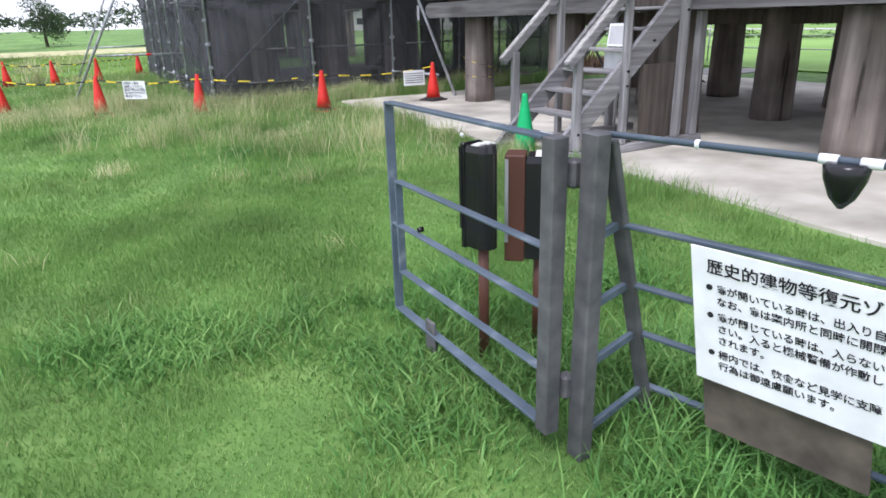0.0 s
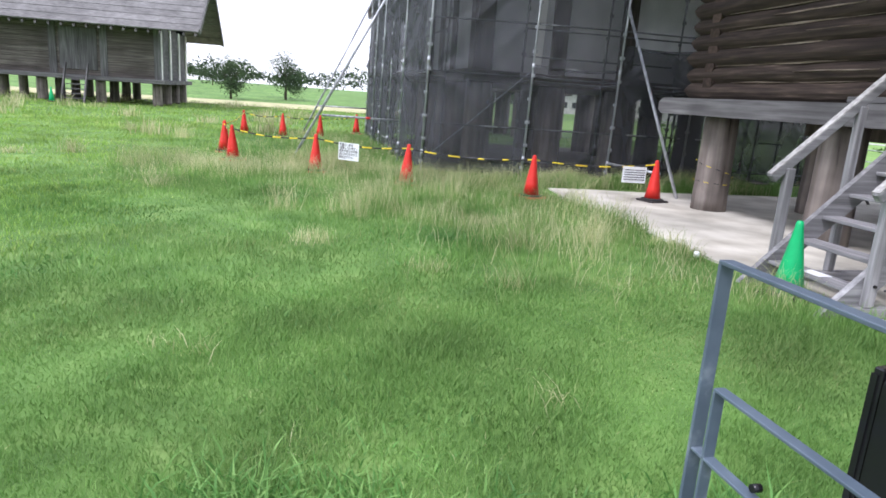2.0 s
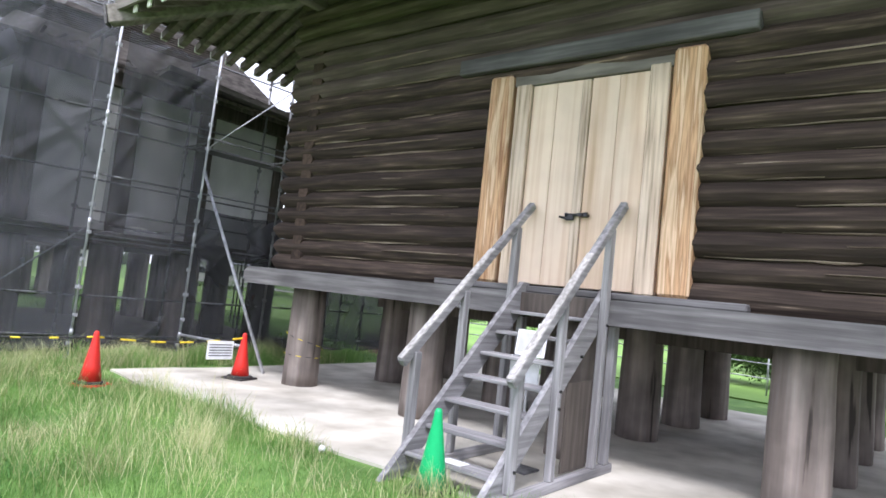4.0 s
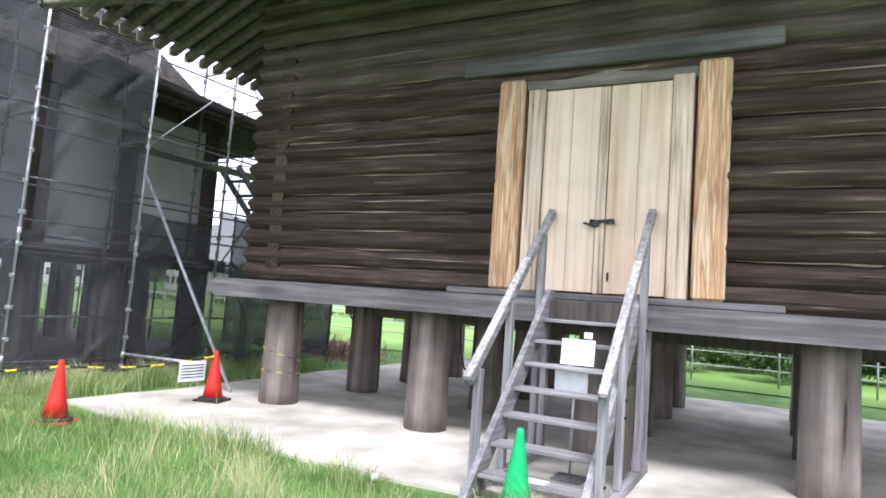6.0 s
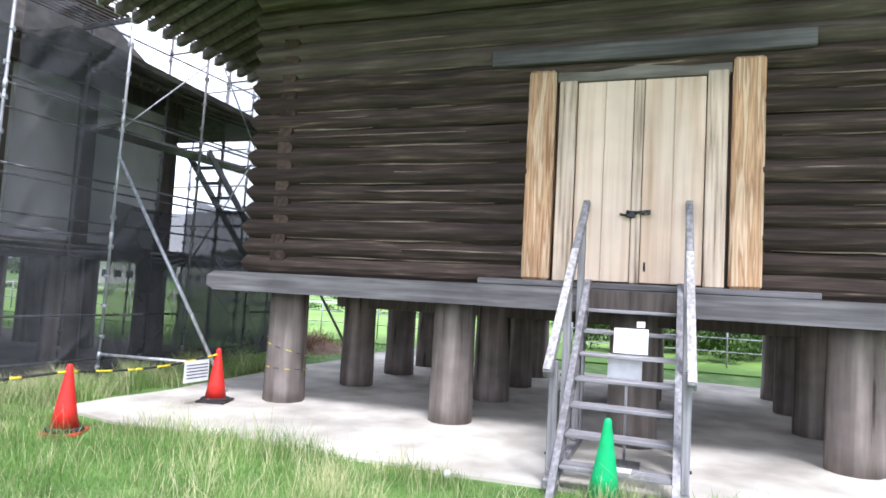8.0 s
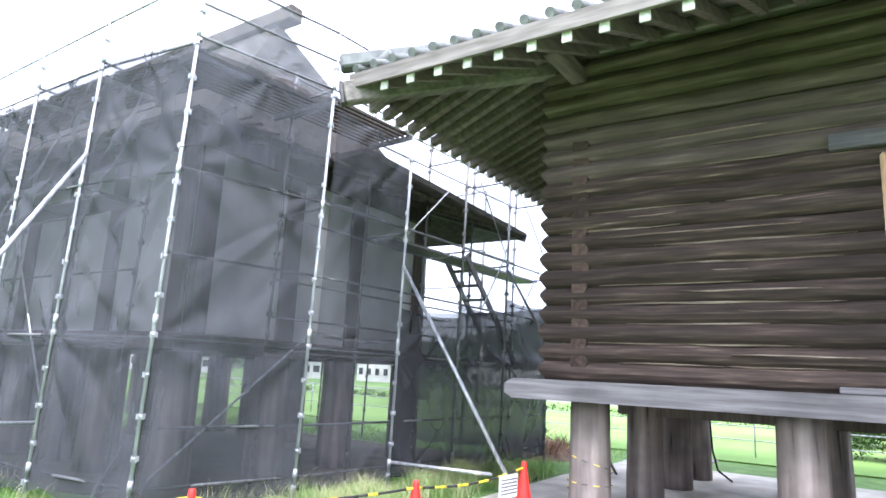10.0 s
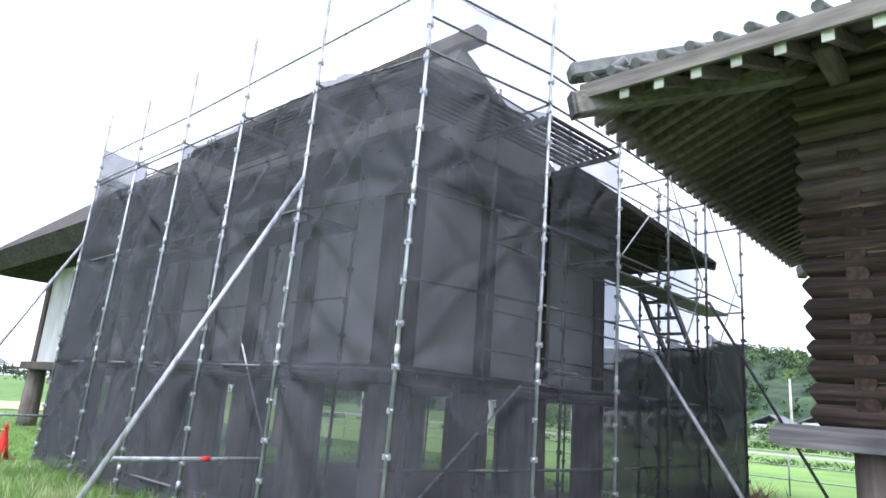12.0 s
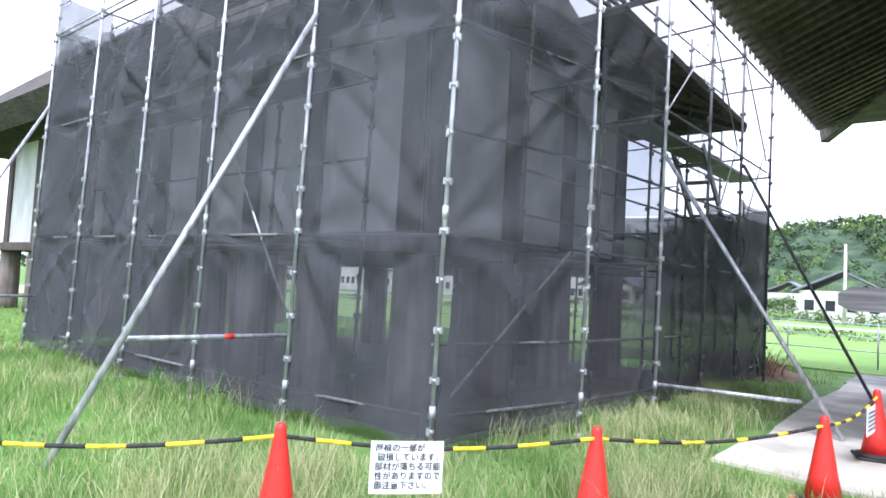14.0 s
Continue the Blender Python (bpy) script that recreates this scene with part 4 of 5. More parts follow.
def pole_mesh(h):
    bm = bmesh.new()
    tube(bm, (0, 0, 0), (0, 0, h), 0.0225, seg=8)
    z = 0.22
    while z < min(h - 0.05, 6.4):
        tube(bm, (0, 0, z), (0, 0, z + 0.035), 0.029, seg=8)
        for q, (ux, uy) in enumerate(((1, 0), (0, 1), (-1, 0), (0, -1))):
            if (q + int(z / 0.45)) % 3:
                box(bm, ux * 0.038 - 0.012, ux * 0.038 + 0.012, uy * 0.038 - 0.012, uy * 0.038 + 0.012, z - 0.015, z + 0.045)
        if int(z / 0.45) % 4 == 0:
            tube(bm, (0, 0, z + 0.12), (0, 0, z + 0.24), 0.031, seg=8)
        z += 0.45
    tube(bm, (0, 0, 0), (0, 0, 0.02), 0.07, seg=8)
    me = bpy.data.meshes.new("pole")
    bm.to_mesh(me)
    bm.free()
    return me


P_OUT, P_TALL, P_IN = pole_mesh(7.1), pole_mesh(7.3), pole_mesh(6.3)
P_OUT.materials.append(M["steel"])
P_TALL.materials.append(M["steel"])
# Inner and rear poles take the steel whose colour holds the shade.
P_IN.materials.append(M["steel_shaded"])
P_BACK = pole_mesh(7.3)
P_BACK.materials.append(M["steel_shaded"])


def pole(at, me, lean=0.0):
    o = link(new("pole", me), scaf)
    o.matrix_basis = Matrix.Translation(at) @ pose(0, 0, 0, 0, lean, 0)
    return o


WIN = Vector((0.95, 0, 0))
west = [Vector((x, y, 0)) for x, y in ((2.29, 13.95), (2.09, 15.8), (2.07, 17.6), (2.08, 19.5), (2.09, 21.4), (2.1, 23.35))]
south = [Vector((x, y, 0)) for x, y in ((2.29, 13.95), (4.28, 13.52), (6.05, 13.38), (7.72, 13.33), (9.35, 13.3), (11.25, 13.27))]
for k, p in enumerate(west):
    pole(p, P_TALL if k in (0, 5) else P_OUT)
    if k:
        pole(p + WIN, P_IN)
for k, p in enumerate(south[1:], 1):
    pole(p, P_TALL if k < 3 else P_BACK)
    pole(p + Vector((0.1, 0.95, 0)), P_IN)
east = [south[5] + Vector((0.15, 1.83, 0)) * k for k in range(1, 6)]
for p in east:
    pole(p, P_IN)
    pole(p - WIN, P_IN)


def rail(a, b, z, m, r=0.0175):
    part("rail", TB((a.x, a.y, z), (b.x, b.y, z), r, seg=7), m, scaf)


off = Vector((0.06, 0, 0))
for a, b in zip(west, west[1:]):
    za, zb = [(6.6, 6.34, 6.28, 6.25, 6.28, 6.32)[west.index(p)] for p in (a, b)]
    part("rail", TB((a.x, a.y, za), (b.x, b.y, zb), 0.0165, seg=7), M["steel"], scaf)
    if a.y > 19:
        rail(a, b, 5.75, M["steel"])
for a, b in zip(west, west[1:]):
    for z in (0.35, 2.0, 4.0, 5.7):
        rail(a + off, b + off, z, M["steel_shaded"])
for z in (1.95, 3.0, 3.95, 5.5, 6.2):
    rail(west[1] + WIN, west[5] + WIN, z, M["steel_shaded"])
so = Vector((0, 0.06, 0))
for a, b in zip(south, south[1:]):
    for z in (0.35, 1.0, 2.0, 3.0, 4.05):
        rail(a + so, b + so, z, M["steel_shaded"])
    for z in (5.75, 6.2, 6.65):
        rail(a, b, z, M["steel_shaded"])
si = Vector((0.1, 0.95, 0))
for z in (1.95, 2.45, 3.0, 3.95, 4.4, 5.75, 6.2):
    rail(south[1] + si, south[5] + si, z, M["steel_shaded"])
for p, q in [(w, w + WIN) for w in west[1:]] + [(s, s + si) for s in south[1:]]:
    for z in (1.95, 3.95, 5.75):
        rail(p, q, z, M["steel_shaded"], 0.019)
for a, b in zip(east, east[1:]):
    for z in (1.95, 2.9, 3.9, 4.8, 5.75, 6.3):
        rail(a, b, z, M["steel_shaded"])
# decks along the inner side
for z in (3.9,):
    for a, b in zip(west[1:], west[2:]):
        part("deck", B(a.x + 0.3, a.x + 0.8, a.y + 0.03, b.y - 0.03, z, z + 0.04), M["steel_shaded"], scaf)
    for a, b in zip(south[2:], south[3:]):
        part("deck", BM((a.x + 0.05, a.y + 0.5, z), (b.x - 0.02, b.y + 0.5, z), 0.45, 0.04), M["steel_shaded"], scaf)
# slatted upper decks just inside the nets
DZ = 5.62


def slat_deck(a, b, w, n, z, label=""):
    """Open deck of narrow slats from a to b, w deep to the side of vector w."""
    a, b, w = Vector(a), Vector(b), Vector(w)
    up = Vector((0, 0, z))
    deck = part("slatted_deck", BM(a + up - Vector((0, 0, 0.06)), a + w + up - Vector((0, 0, 0.06)), 0.06, 0.07), M["steel_shaded"], scaf, label)
    part("bearer", BM(b + up - Vector((0, 0, 0.06)), b + w + up - Vector((0, 0, 0.06)), 0.06, 0.07), M["steel_shaded"], deck)
    for q in range(n):
        p = w * ((q + 0.5) / n) + up
        part("slat", BM(a + p, b + p, 0.055, 0.035), M["post_dark"], deck)


slat_deck(south[0] + Vector((0.12, 0.1, 0)), south[1] + Vector((0.0, 0.3, 0)), (0.05, 1.0, 0), 9, DZ, "slatted deck of dark battens")
slat_deck(south[1] + Vector((0.08, 0.02, 0)), south[2] + Vector((-0.04, 0.02, 0)), (0.08, 1.05, 0), 9, DZ + 0.02, "slatted deck of dark battens")
for k, (a, b) in enumerate(zip(west, west[1:])):
    slat_deck(a + Vector((0.14, 0.14, 0)), b + Vector((0.14, -0.06, 0)), (0.85, 0, 0), 11, DZ + 0.02 if k < 3 else DZ - 0.32)
# raking braces outside the net
bt, bj, bf = Vector((2.1, 15.8, 4.42)), Vector((0.36, 15.74, 0.95)), Vector((-0.22, 15.6, 0.0))
part("raking_brace", TB(bt, bf, 0.03), M["steel"], scaf, "bright steel raking brace")
part("brace_tie", TB(bj, (2.1, 15.85, 0.92), 0.024), M["steel"], scaf)
part("red_band", TB((1.32, 15.795, 0.935), (1.42, 15.8, 0.934), 0.027), M["cone"], scaf)
far_t = west[5] + Vector((0, 0, 4.4))
part("raking_brace", TB(far_t, (0.0, 23.0, 0.0), 0.03), M["steel"], scaf)
part("brace_tie", TB((0.45, 23.02, 0.95), (2.3, 23.1, 0.95), 0.024), M["steel"], scaf)
s3 = south[2]
part("raking_brace", TB((s3.x, s3.y - 0.04, 3.35), (6.45, 11.35, 0.03), 0.028), M["steel"], scaf)
part("brace_tie", TB((s3.x, s3.y - 0.03, 0.42), (6.28, 11.75, 0.42), 0.024), M["steel"], scaf)
part("raking_brace", TB((south[4].x, south[4].y - 0.04, 3.85), (10.72, 11.5, 0.03), 0.026), M["steel_shaded"], scaf)
for a, b, z0, z1 in ((west[2], west[1], 3.6, 1.0), (south[1], south[0], 2.2, 0.3), (south[3], south[2], 5.5, 3.9), (south[4], south[3], 4.2, 1.9), (south[5], south[4], 4.6, 2.2), (south[3], south[4], 6.1, 4.2), (south[4], south[5], 6.2, 4.3)):
    d = Vector((0.1, 0.1, 0))
    part("diagonal_brace", TB((a.x + d.x, a.y + d.y, z0), (b.x + d.x, b.y + d.y, z1), 0.014, seg=6), M["steel"], scaf)
# stair flight on the east side of the south face
for x0, x1, z0, z1 in ((10.45, 8.25, 2.0, 4.0),):
    for yy in (13.6, 14.1):
        part("stair_stringer", BM((x0, yy, z0), (x1, yy, z1), 0.04, 0.12), M["steel_shaded"], scaf)
    for k in range(1, 8):
        f = k / 8
        part("stair_tread", B(x0 + (x1 - x0) * f - 0.1, x0 + (x1 - x0) * f + 0.1, 13.62, 14.08, z0 + (z1 - z0) * f - 0.02, z0 + (z1 - z0) * f + 0.01), M["steel_shaded"], scaf)


def net(a, b, z0, z1, m, seed, bulge=0.05, label="", nu=56, nv=84, droop=0.12):
    """A slack sheet of netting between two poles, creased and pulled in at its ties."""
    a, b = Vector(a), Vector(b)
    u = b - a
    nrm = Vector((u.y, -u.x, 0)).normalized()
    verts, faces = [], []
    rf = random.Random(seed * 17 + 3)
    folds = []
    for _ in range(int(4.2 * (z1 - z0))):
        side, down = rf.choice((0, 1)), rf.random() < 0.7
        slope = rf.uniform(0.18, 0.75) * (1 if (side == 1) == down else -1)
        folds.append((side + rf.uniform(-0.06, 0.06), rf.choice((1.0, 2.0, 3.1, 4.1, 5.5)) + rf.uniform(-0.15, 0.15), slope, rf.choice((-1, 1, 1)) * rf.uniform(0.03, 0.075)))
    for j in range(nv + 1):
        for i in range(nu + 1):
            s, t = i / nu, j / nv
            z = z0 + (z1 - z0) * t
            zz = z - droop * math.sin(math.pi * s) * (0.5 if t > 0.97 else 0.0) + (0.1 * noise.noise((s * 4, seed, 0)) if j == 0 else 0)
            d = 1.5 * bulge * noise.noise((s * 1.3 + seed * 3.3, z * 0.55 - s * 1.2, seed))
            d += 0.25 * bulge * noise.noise((s * 4 + z * 0.9, z * 0.9, seed + 5.0))
            for fs, fz, fk, fa in folds:
                g = (s - fs - fk * (z - fz)) * u.length / 0.065
                if abs(g) < 3:
                    d += fa * math.exp(-g * g) * max(0.0, 1 - abs(z - fz) / 2.3)
            for ts, tz in ((0.0, 2.0), (1.0, 2.0), (0.0, 4.1), (1.0, 4.1), (0.5, 5.6)):
                ds, dz = (s - ts) * u.length, z - tz
                rr = math.hypot(ds, dz) + 0.08
                d += 0.05 * math.exp(-rr / 0.9) * math.cos(9 * math.atan2(dz, ds) + seed)
            tie = min(1.0, 5 * s, 5 * (1 - s))
            p = a + u * s + nrm * (d * tie + 0.015)
            verts.append((p.x, p.y, zz))
    for j in range(nv):
        for i in range(nu):
            q = j * (nu + 1) + i
            faces.append((q, q + 1, q + nu + 2, q + nu + 1))
    me = raw("net_sheet", verts, faces, m)
    me.polygons.foreach_set("use_smooth", [True] * len(me.polygons))
    link(new("net_sheet", me), scaf, label)


inn = Vector((0.035, 0, 0))
for k in range(5):
    net(west[k + 1] + inn, west[k] + inn, 0.12, (5.8, 5.74, 5.66, 5.38, 5.36)[k], M["net"], k + 1, 0.1, "dark slack mesh net")
ins = Vector((0, 0.035, 0))
net(south[0] + ins, south[1] + ins, 0.1, 5.62, M["net"], 11, 0.1, "dark slack mesh net")
net(south[0] + ins, south[1] + ins, 5.6, 6.7, M["net_thin"], 31, 0.05, "thin pale mesh net")
net(south[1] + ins, south[2] + ins, 0.15, 2.25, M["net_mid"], 12, 0.06, "dark mesh net across the lower bay")
net(south[1] + ins + Vector((0.16, 0, 0)), south[2] + ins, 2.2, 5.5, M["net_mid"], 21, 0.06, "lighter mesh net across the upper bay")
net(south[2] + ins, south[3] + ins, 0.15, 2.75, M["net_dense"], 13, 0.06)
net(south[4] + ins, south[5] + ins, 0.15, 3.3, M["net_dense"], 24, 0.06)
net(south[3] + ins, south[4] + ins, 0.15, 3.0, M["net_dense"], 14, 0.06)
net(south[5], east[1], 0.15, 3.3, M["net_dense"], 15, 0.06)
net(south[5], east[1], 3.3, 6.6, M["net_thin"], 16, 0.08, "thin pale mesh net")
net(south[4] + si, south[5] + si, 2.7, 6.0, M["net_thin"], 17, 0.08)
net(west[5] + inn, west[4] + inn, 5.36, 6.3, M["net_thin"], 19, 0.04)
net(west[5], west[5] + WIN, 0.12, 6.5, M["net"], 20, 0.04)
# Extra layer, added only to dim the bright sky behind the north net.
net(west[5] + Vector((0.1, 0.12, 0)), west[5] + Vector((3.0, 0.12, 0)), 0.15, 5.95, M["net_dense"], 22, 0.04)


# the whole scaffold leans slightly towards the store
LEAN = Matrix(((1, 0, 0.02, 0), (0, 1, 0, 0), (0, 0, 1, 0), (0, 0, 0, 1)))
for me in {o.data for o in scaf.children_recursive if o.data}:
    me.transform(LEAN)


# ---- plastered store inside the scaffold, and its twin beyond ----
def plaster_store(x0, x1, y0, y1, floor, top, posts_w, posts_s, over, ridge_z, label, bare=False, back=1.4, ridge_x=None):
    h = thing("plastered_storehouse", ((x0 + x1) / 2, (y0 + y1) / 2, 0), label, "storehouse")
    part("wall", B(x0, x0 + 0.2, y0, y1, floor, top), M["plaster"], h, "white plaster wall")
    part("wall", B(x1 - 0.2, x1, y0, y1, floor, top), M["plaster"], h, "white plaster wall")
    part("wall", B(x0 + 0.201, x1 - 0.201, y0, y0 + 0.2, floor, top), M["plaster"], h, "white plaster wall")
    part("wall", B(x0 + 0.201, x1 - 0.201, y1 - 0.2, y1, floor, top), M["plaster"], h, "white plaster wall")
    part("floor", B(x0 - 0.3, x1 + 0.3, y0 - 0.3, y1 + 0.3, floor - 0.26, floor - 0.002, 0.02), M["post_dark"], h)
    part("wall_plate", B(x0 - 0.1, x1 + 0.1, y0 - 0.1, y1 + 0.1, top + 0.002, top + (0.44 if bare else 0.25), 0.02), M["post_dark"], h)
    for y in posts_w:
        part("post", B(x0 - 0.07, x0 - 0.001, y - 0.19, y + 0.19, floor, top, 0.015), M["post_dark"], h)
        part("post", B(x1 + 0.001, x1 + 0.07, y - 0.19, y + 0.19, floor, top, 0.015), M["post_dark"], h)
    for x in posts_s:
        part("post", B(x - 0.19, x + 0.19, y0 - 0.07, y0 - 0.001, floor, top, 0.015), M["post_dark"], h)
        part("post", B(x - 0.19, x + 0.19, y1 + 0.001, y1 + 0.07, floor, top, 0.015), M["post_dark"], h)
    n = 0
    for x in posts_s:
        for y in posts_w:
            if bare and x not in (posts_s[0], posts_s[-1]) and y not in (posts_w[0], posts_w[-1]):
                continue
            o = link(new("pillar", pillars[n % 4]), h)
            o.matrix_basis = Matrix.Translation((x, y, 0)) @ Matrix.Diagonal((1.15, 1.15, (floor - 0.265) / 1.46, 1))
            n += 1
    a0, a1, b0, b1 = x0 - over[0], x1 + over[1], y0 - over[2], y1 + over[3]
    ez = top - 0.05
    cx = ridge_x or (x0 + x1) / 2
    r0, r1 = (cx, y0 + back, ridge_z), (cx, y1 + 0.9 if bare else y1 - back, ridge_z)
    if not bare:
        for q in ([(a0, b0, ez), (a0, b1, ez), r1, r0], [(a1, b1, ez), (a1, b0, ez), r0, r1], [(a1, b1, ez), (a0, b1, ez), r1], [(a0, b0, ez), (a1, b0, ez), r0]):
            part("roof_slope", slab(bmesh.new(), [(p[0], p[1], p[2] + 0.5) for p in q], 0.7), M["thatch"], h, "weathered thatch roof slope")
    else:
        # steep thatch over the walls, stripped eaves of bare battens below it
        wz = ez + 0.5
        c = [(x0, y0, wz), (x1, y0, wz), (x1, y1, wz), (x0, y1, wz)]
        e = [(a0 + 0.55, b0 + 1.05, ez + 0.25), (a1, b0, ez), (a1, b1, ez), (a0, b1, ez)]
        for q in ([c[3], c[0], r0, r1], [c[1], c[2], r1, r0], [c[2], c[3], r1], [c[0], c[1], r0]):
            part("roof_slope", slab(bmesh.new(), q, 0.2), M["thatch"], h, "damaged brown thatch roof slope")
        for i, mat_name, n_b in ((0, "post_dark", 8), (3, "post_dark", 6)):
            j = (i + 1) % 4
            for k in range(n_b):
                f = k / (n_b - 1) * 0.97
                part("batten", BM(Vector(e[i]).lerp(Vector(c[i]), f), Vector(e[j]).lerp(Vector(c[j]), f), 0.07, 0.045), M[mat_name], h)
            for k in range(1, 7):
                f = k / 7
                dn = Vector((0, 0, 0.07))
                part("rafter", BM(Vector(e[i]).lerp(Vector(e[j]), f) - dn, Vector(c[i]).lerp(Vector(c[j]), f) - dn, 0.08, 0.09), M["post_dark"], h)
        for i in range(4):
            part("hip_rafter", BM(Vector(e[i]) - Vector((0, 0, 0.09)), Vector(c[i]) - Vector((0, 0, 0.09)), 0.1, 0.12), M["grey_x"], h)
        for q in ([e[1], e[2], c[2], c[1]], [e[2], e[3], c[3], c[2]], [Vector(p) + Vector((0, 0, 0.06)) for p in (e[3], e[0], c[0], c[3])], [Vector((x0 + 1.7, y0 - 1.75, 5.2)), Vector(e[1]) + Vector((0, 0, 0.05)), Vector(c[1]) + Vector((0, 0, 0.05)), Vector(c[0]).lerp(Vector(c[1]), 0.4) + Vector((0, 0, 0.05))]):
            part("eave_thatch", slab(bmesh.new(), q, 0.1), M["thatch"], h)
        rr = random.Random(77)
        for k in range(26):
            f = rr.uniform(0.02, 0.98)
            p = Vector(c[0]).lerp(Vector(c[1]), f) + Vector((0, -0.05, 0.1))
            part("loose_straw", BM(p, p + Vector((rr.uniform(-0.15, 0.15), -rr.uniform(0.2, 0.6), -rr.uniform(0.0, 0.25))), 0.05, 0.03), M["thatch"], h)
    part("ridge_beam", BM((cx, r0[1] - 0.45, ridge_z + 0.08), (cx, r1[1] + 0.6, ridge_z + 0.08), 0.3, 0.3, 0.03), M["post_dark"], h)
    return h


plaster_store(3.65, 9.4, 15.4, 21.9, 2.15, 4.95, (15.58, 17.45, 18.9, 20.3, 21.72), (3.83, 5.55, 7.2, 9.22), (1.2, 1.4, 1.8, 1.0), 8.0, "white plastered storehouse on pillars with a damaged thatch roof", True, 0.65, 5.35)
plaster_store(5.2, 10.8, 27.5, 35.2, 2.15, 5.4, (27.65, 30.2, 32.6, 35.05), (5.35, 7.2, 9.0, 10.65), (1.7, 1.4, 1.4, 3.4), 9.6, "white plastered storehouse on pillars with a whole thatch roof")


# ---- plank storehouse across the lawn ----
def plank_store(x0, x1, y0, depth, cx, east):
    y1 = y0 + depth
    h = thing("plank_storehouse", ((x0 + x1) / 2, (y0 + y1) / 2, 0), "grey-brown plank storehouse raised on round pillars with a shingle roof", "storehouse")
    z0, z1 = 1.35, 4.0
    for k in range(11):
        za = z0 + 0.24 * k
        part("plank", B(x0, x1, y0, y0 + 0.1, za, za + 0.232, 0.01), M["plank_x"], h)
    part("wall", B(x0, x0 + 0.1, y0 + 0.101, y1, z0, z1), M["log_y"], h)
    part("wall", B(x1 - 0.1, x1, y0 + 0.101, y1, z0, z1), M["grey_y"], h)
    part("wall", B(x0 + 0.101, x1 - 0.101, y1 - 0.1, y1, z0, z1), M["log_x"], h)
    for x in (x0 + 0.1, cx - 1.15, cx + 1.15, x1 - 0.1):
        part("post", B(x - 0.17, x + 0.17, y0 - 0.06, y0 - 0.001, z0, z1, 0.01), M["grey_z"], h)
    for yy in (y0 + 0.2, y0 + depth / 3, y0 + 2 * depth / 3, y1 - 0.2):
        part("post", B(x1 + 0.001, x1 + 0.07, yy - 0.2, yy + 0.2, z0, z1, 0.01), M["whitened"], h, "pale post")
    for s in (-1, 1):
        part("door_leaf", B(cx + (s - 1) * 0.43 + 0.01, cx + (s + 1) * 0.43 - 0.01, y0 - 0.05, y0 - 0.002, z0 + 0.25, z1 - 0.4, 0.01), M["grey_z"], h, "grey plank door leaf")
    part("sill", B(x0 - 0.3, x1 + 0.3, y0 - 0.35, y1 + 0.35, z0 - 0.22, z0 - 0.002, 0.02), M["grey_x"], h)
    n = 0
    for i in range(4):
        for j in range(4):
            o = link(new("pillar", pillars[n % 4]), h)
            o.matrix_basis = Matrix.Translation((x0 + 0.2 + (x1 - x0 - 0.4) * i / 3, y0 + 0.2 + (depth - 0.4) * j / 3, 0)) @ Matrix.Diagonal((0.9, 0.9, (z0 - 0.225) / 1.46, 1))
            n += 1
    ez, rz, ov = 3.75, 6.9, 1.3
    cy = (y0 + y1) / 2
    for s in (0, 1):
        ya = (y0 - ov) if s == 0 else (y1 + ov)
        for k in range(9):
            f0, f1 = k / 9, (k + 1) / 9 + 0.02
            pa, pb = ya + (cy - ya) * f0, ya + (cy - ya) * f1
            za, zb = ez + (rz - ez) * f0 + 0.03, ez + (rz - ez) * f1
            part("shingle_course", slab(bmesh.new(), [(x0 - ov, pa, za), (x1 + east, pa, za), (x1 + east, pb, zb), (x0 - ov, pb, zb)], 0.06), M["shingle"], h)
    for x in (x0 - ov, x1 + east):
        for ya in (y0 - ov, y1 + ov):
            part("bargeboard", BM((x, ya, ez), (x, cy, rz), 0.08, 0.28), M["grey_y"], h, "pale grey bargeboard")
    for x in (x0, x1):
        g = bmesh.new()
        poly(g, [(x, y0, z1), (x, y1, z1), (x, cy, rz - 0.2)])
        bmesh.ops.solidify(g, geom=g.faces[:], thickness=0.08)
        part("gable", g, M["grey_y"], h)
    for k in range(22):
        x = x0 - ov + 0.2 + k * (x1 - x0 + ov + east - 0.4) / 21
        part("rafter", BM((x, y0 - ov + 0.05, ez - 0.14), (x, y0 + 0.1, ez - 0.14 + (ov + 0.05) * 0.6), 0.09, 0.11), M["post_dark"], h)
        part("rafter_end", B(x - 0.046, x + 0.046, y0 - ov + 0.025, y0 - ov + 0.048, ez - 0.2, ez - 0.08), M["grey_x"], h)
    for s in (-0.5, 0.5):
        part("stair_stringer", BM((cx + s, y0 - 1.3, 0.05), (cx + s, y0 - 0.35, 1.9), 0.07, 0.16), M["grey_z"], h)
    for k in range(5):
        part("stair_tread", B(cx - 0.46, cx + 0.46, y0 - 1.2 + 0.17 * k, y0 - 1.0 + 0.17 * k, 0.2 + 0.22 * k, 0.24 + 0.22 * k), M["grey_x"], h)
    return h


plank_store(-15.4, -7.0, 37.5, 8.0, -10.75, 2.1)
far_green = copy_thing(green, pose(-11.6, 36.0, 0, 0, 0, 5))
tagged(far_green, "green plastic traffic cone beside the far stairs")


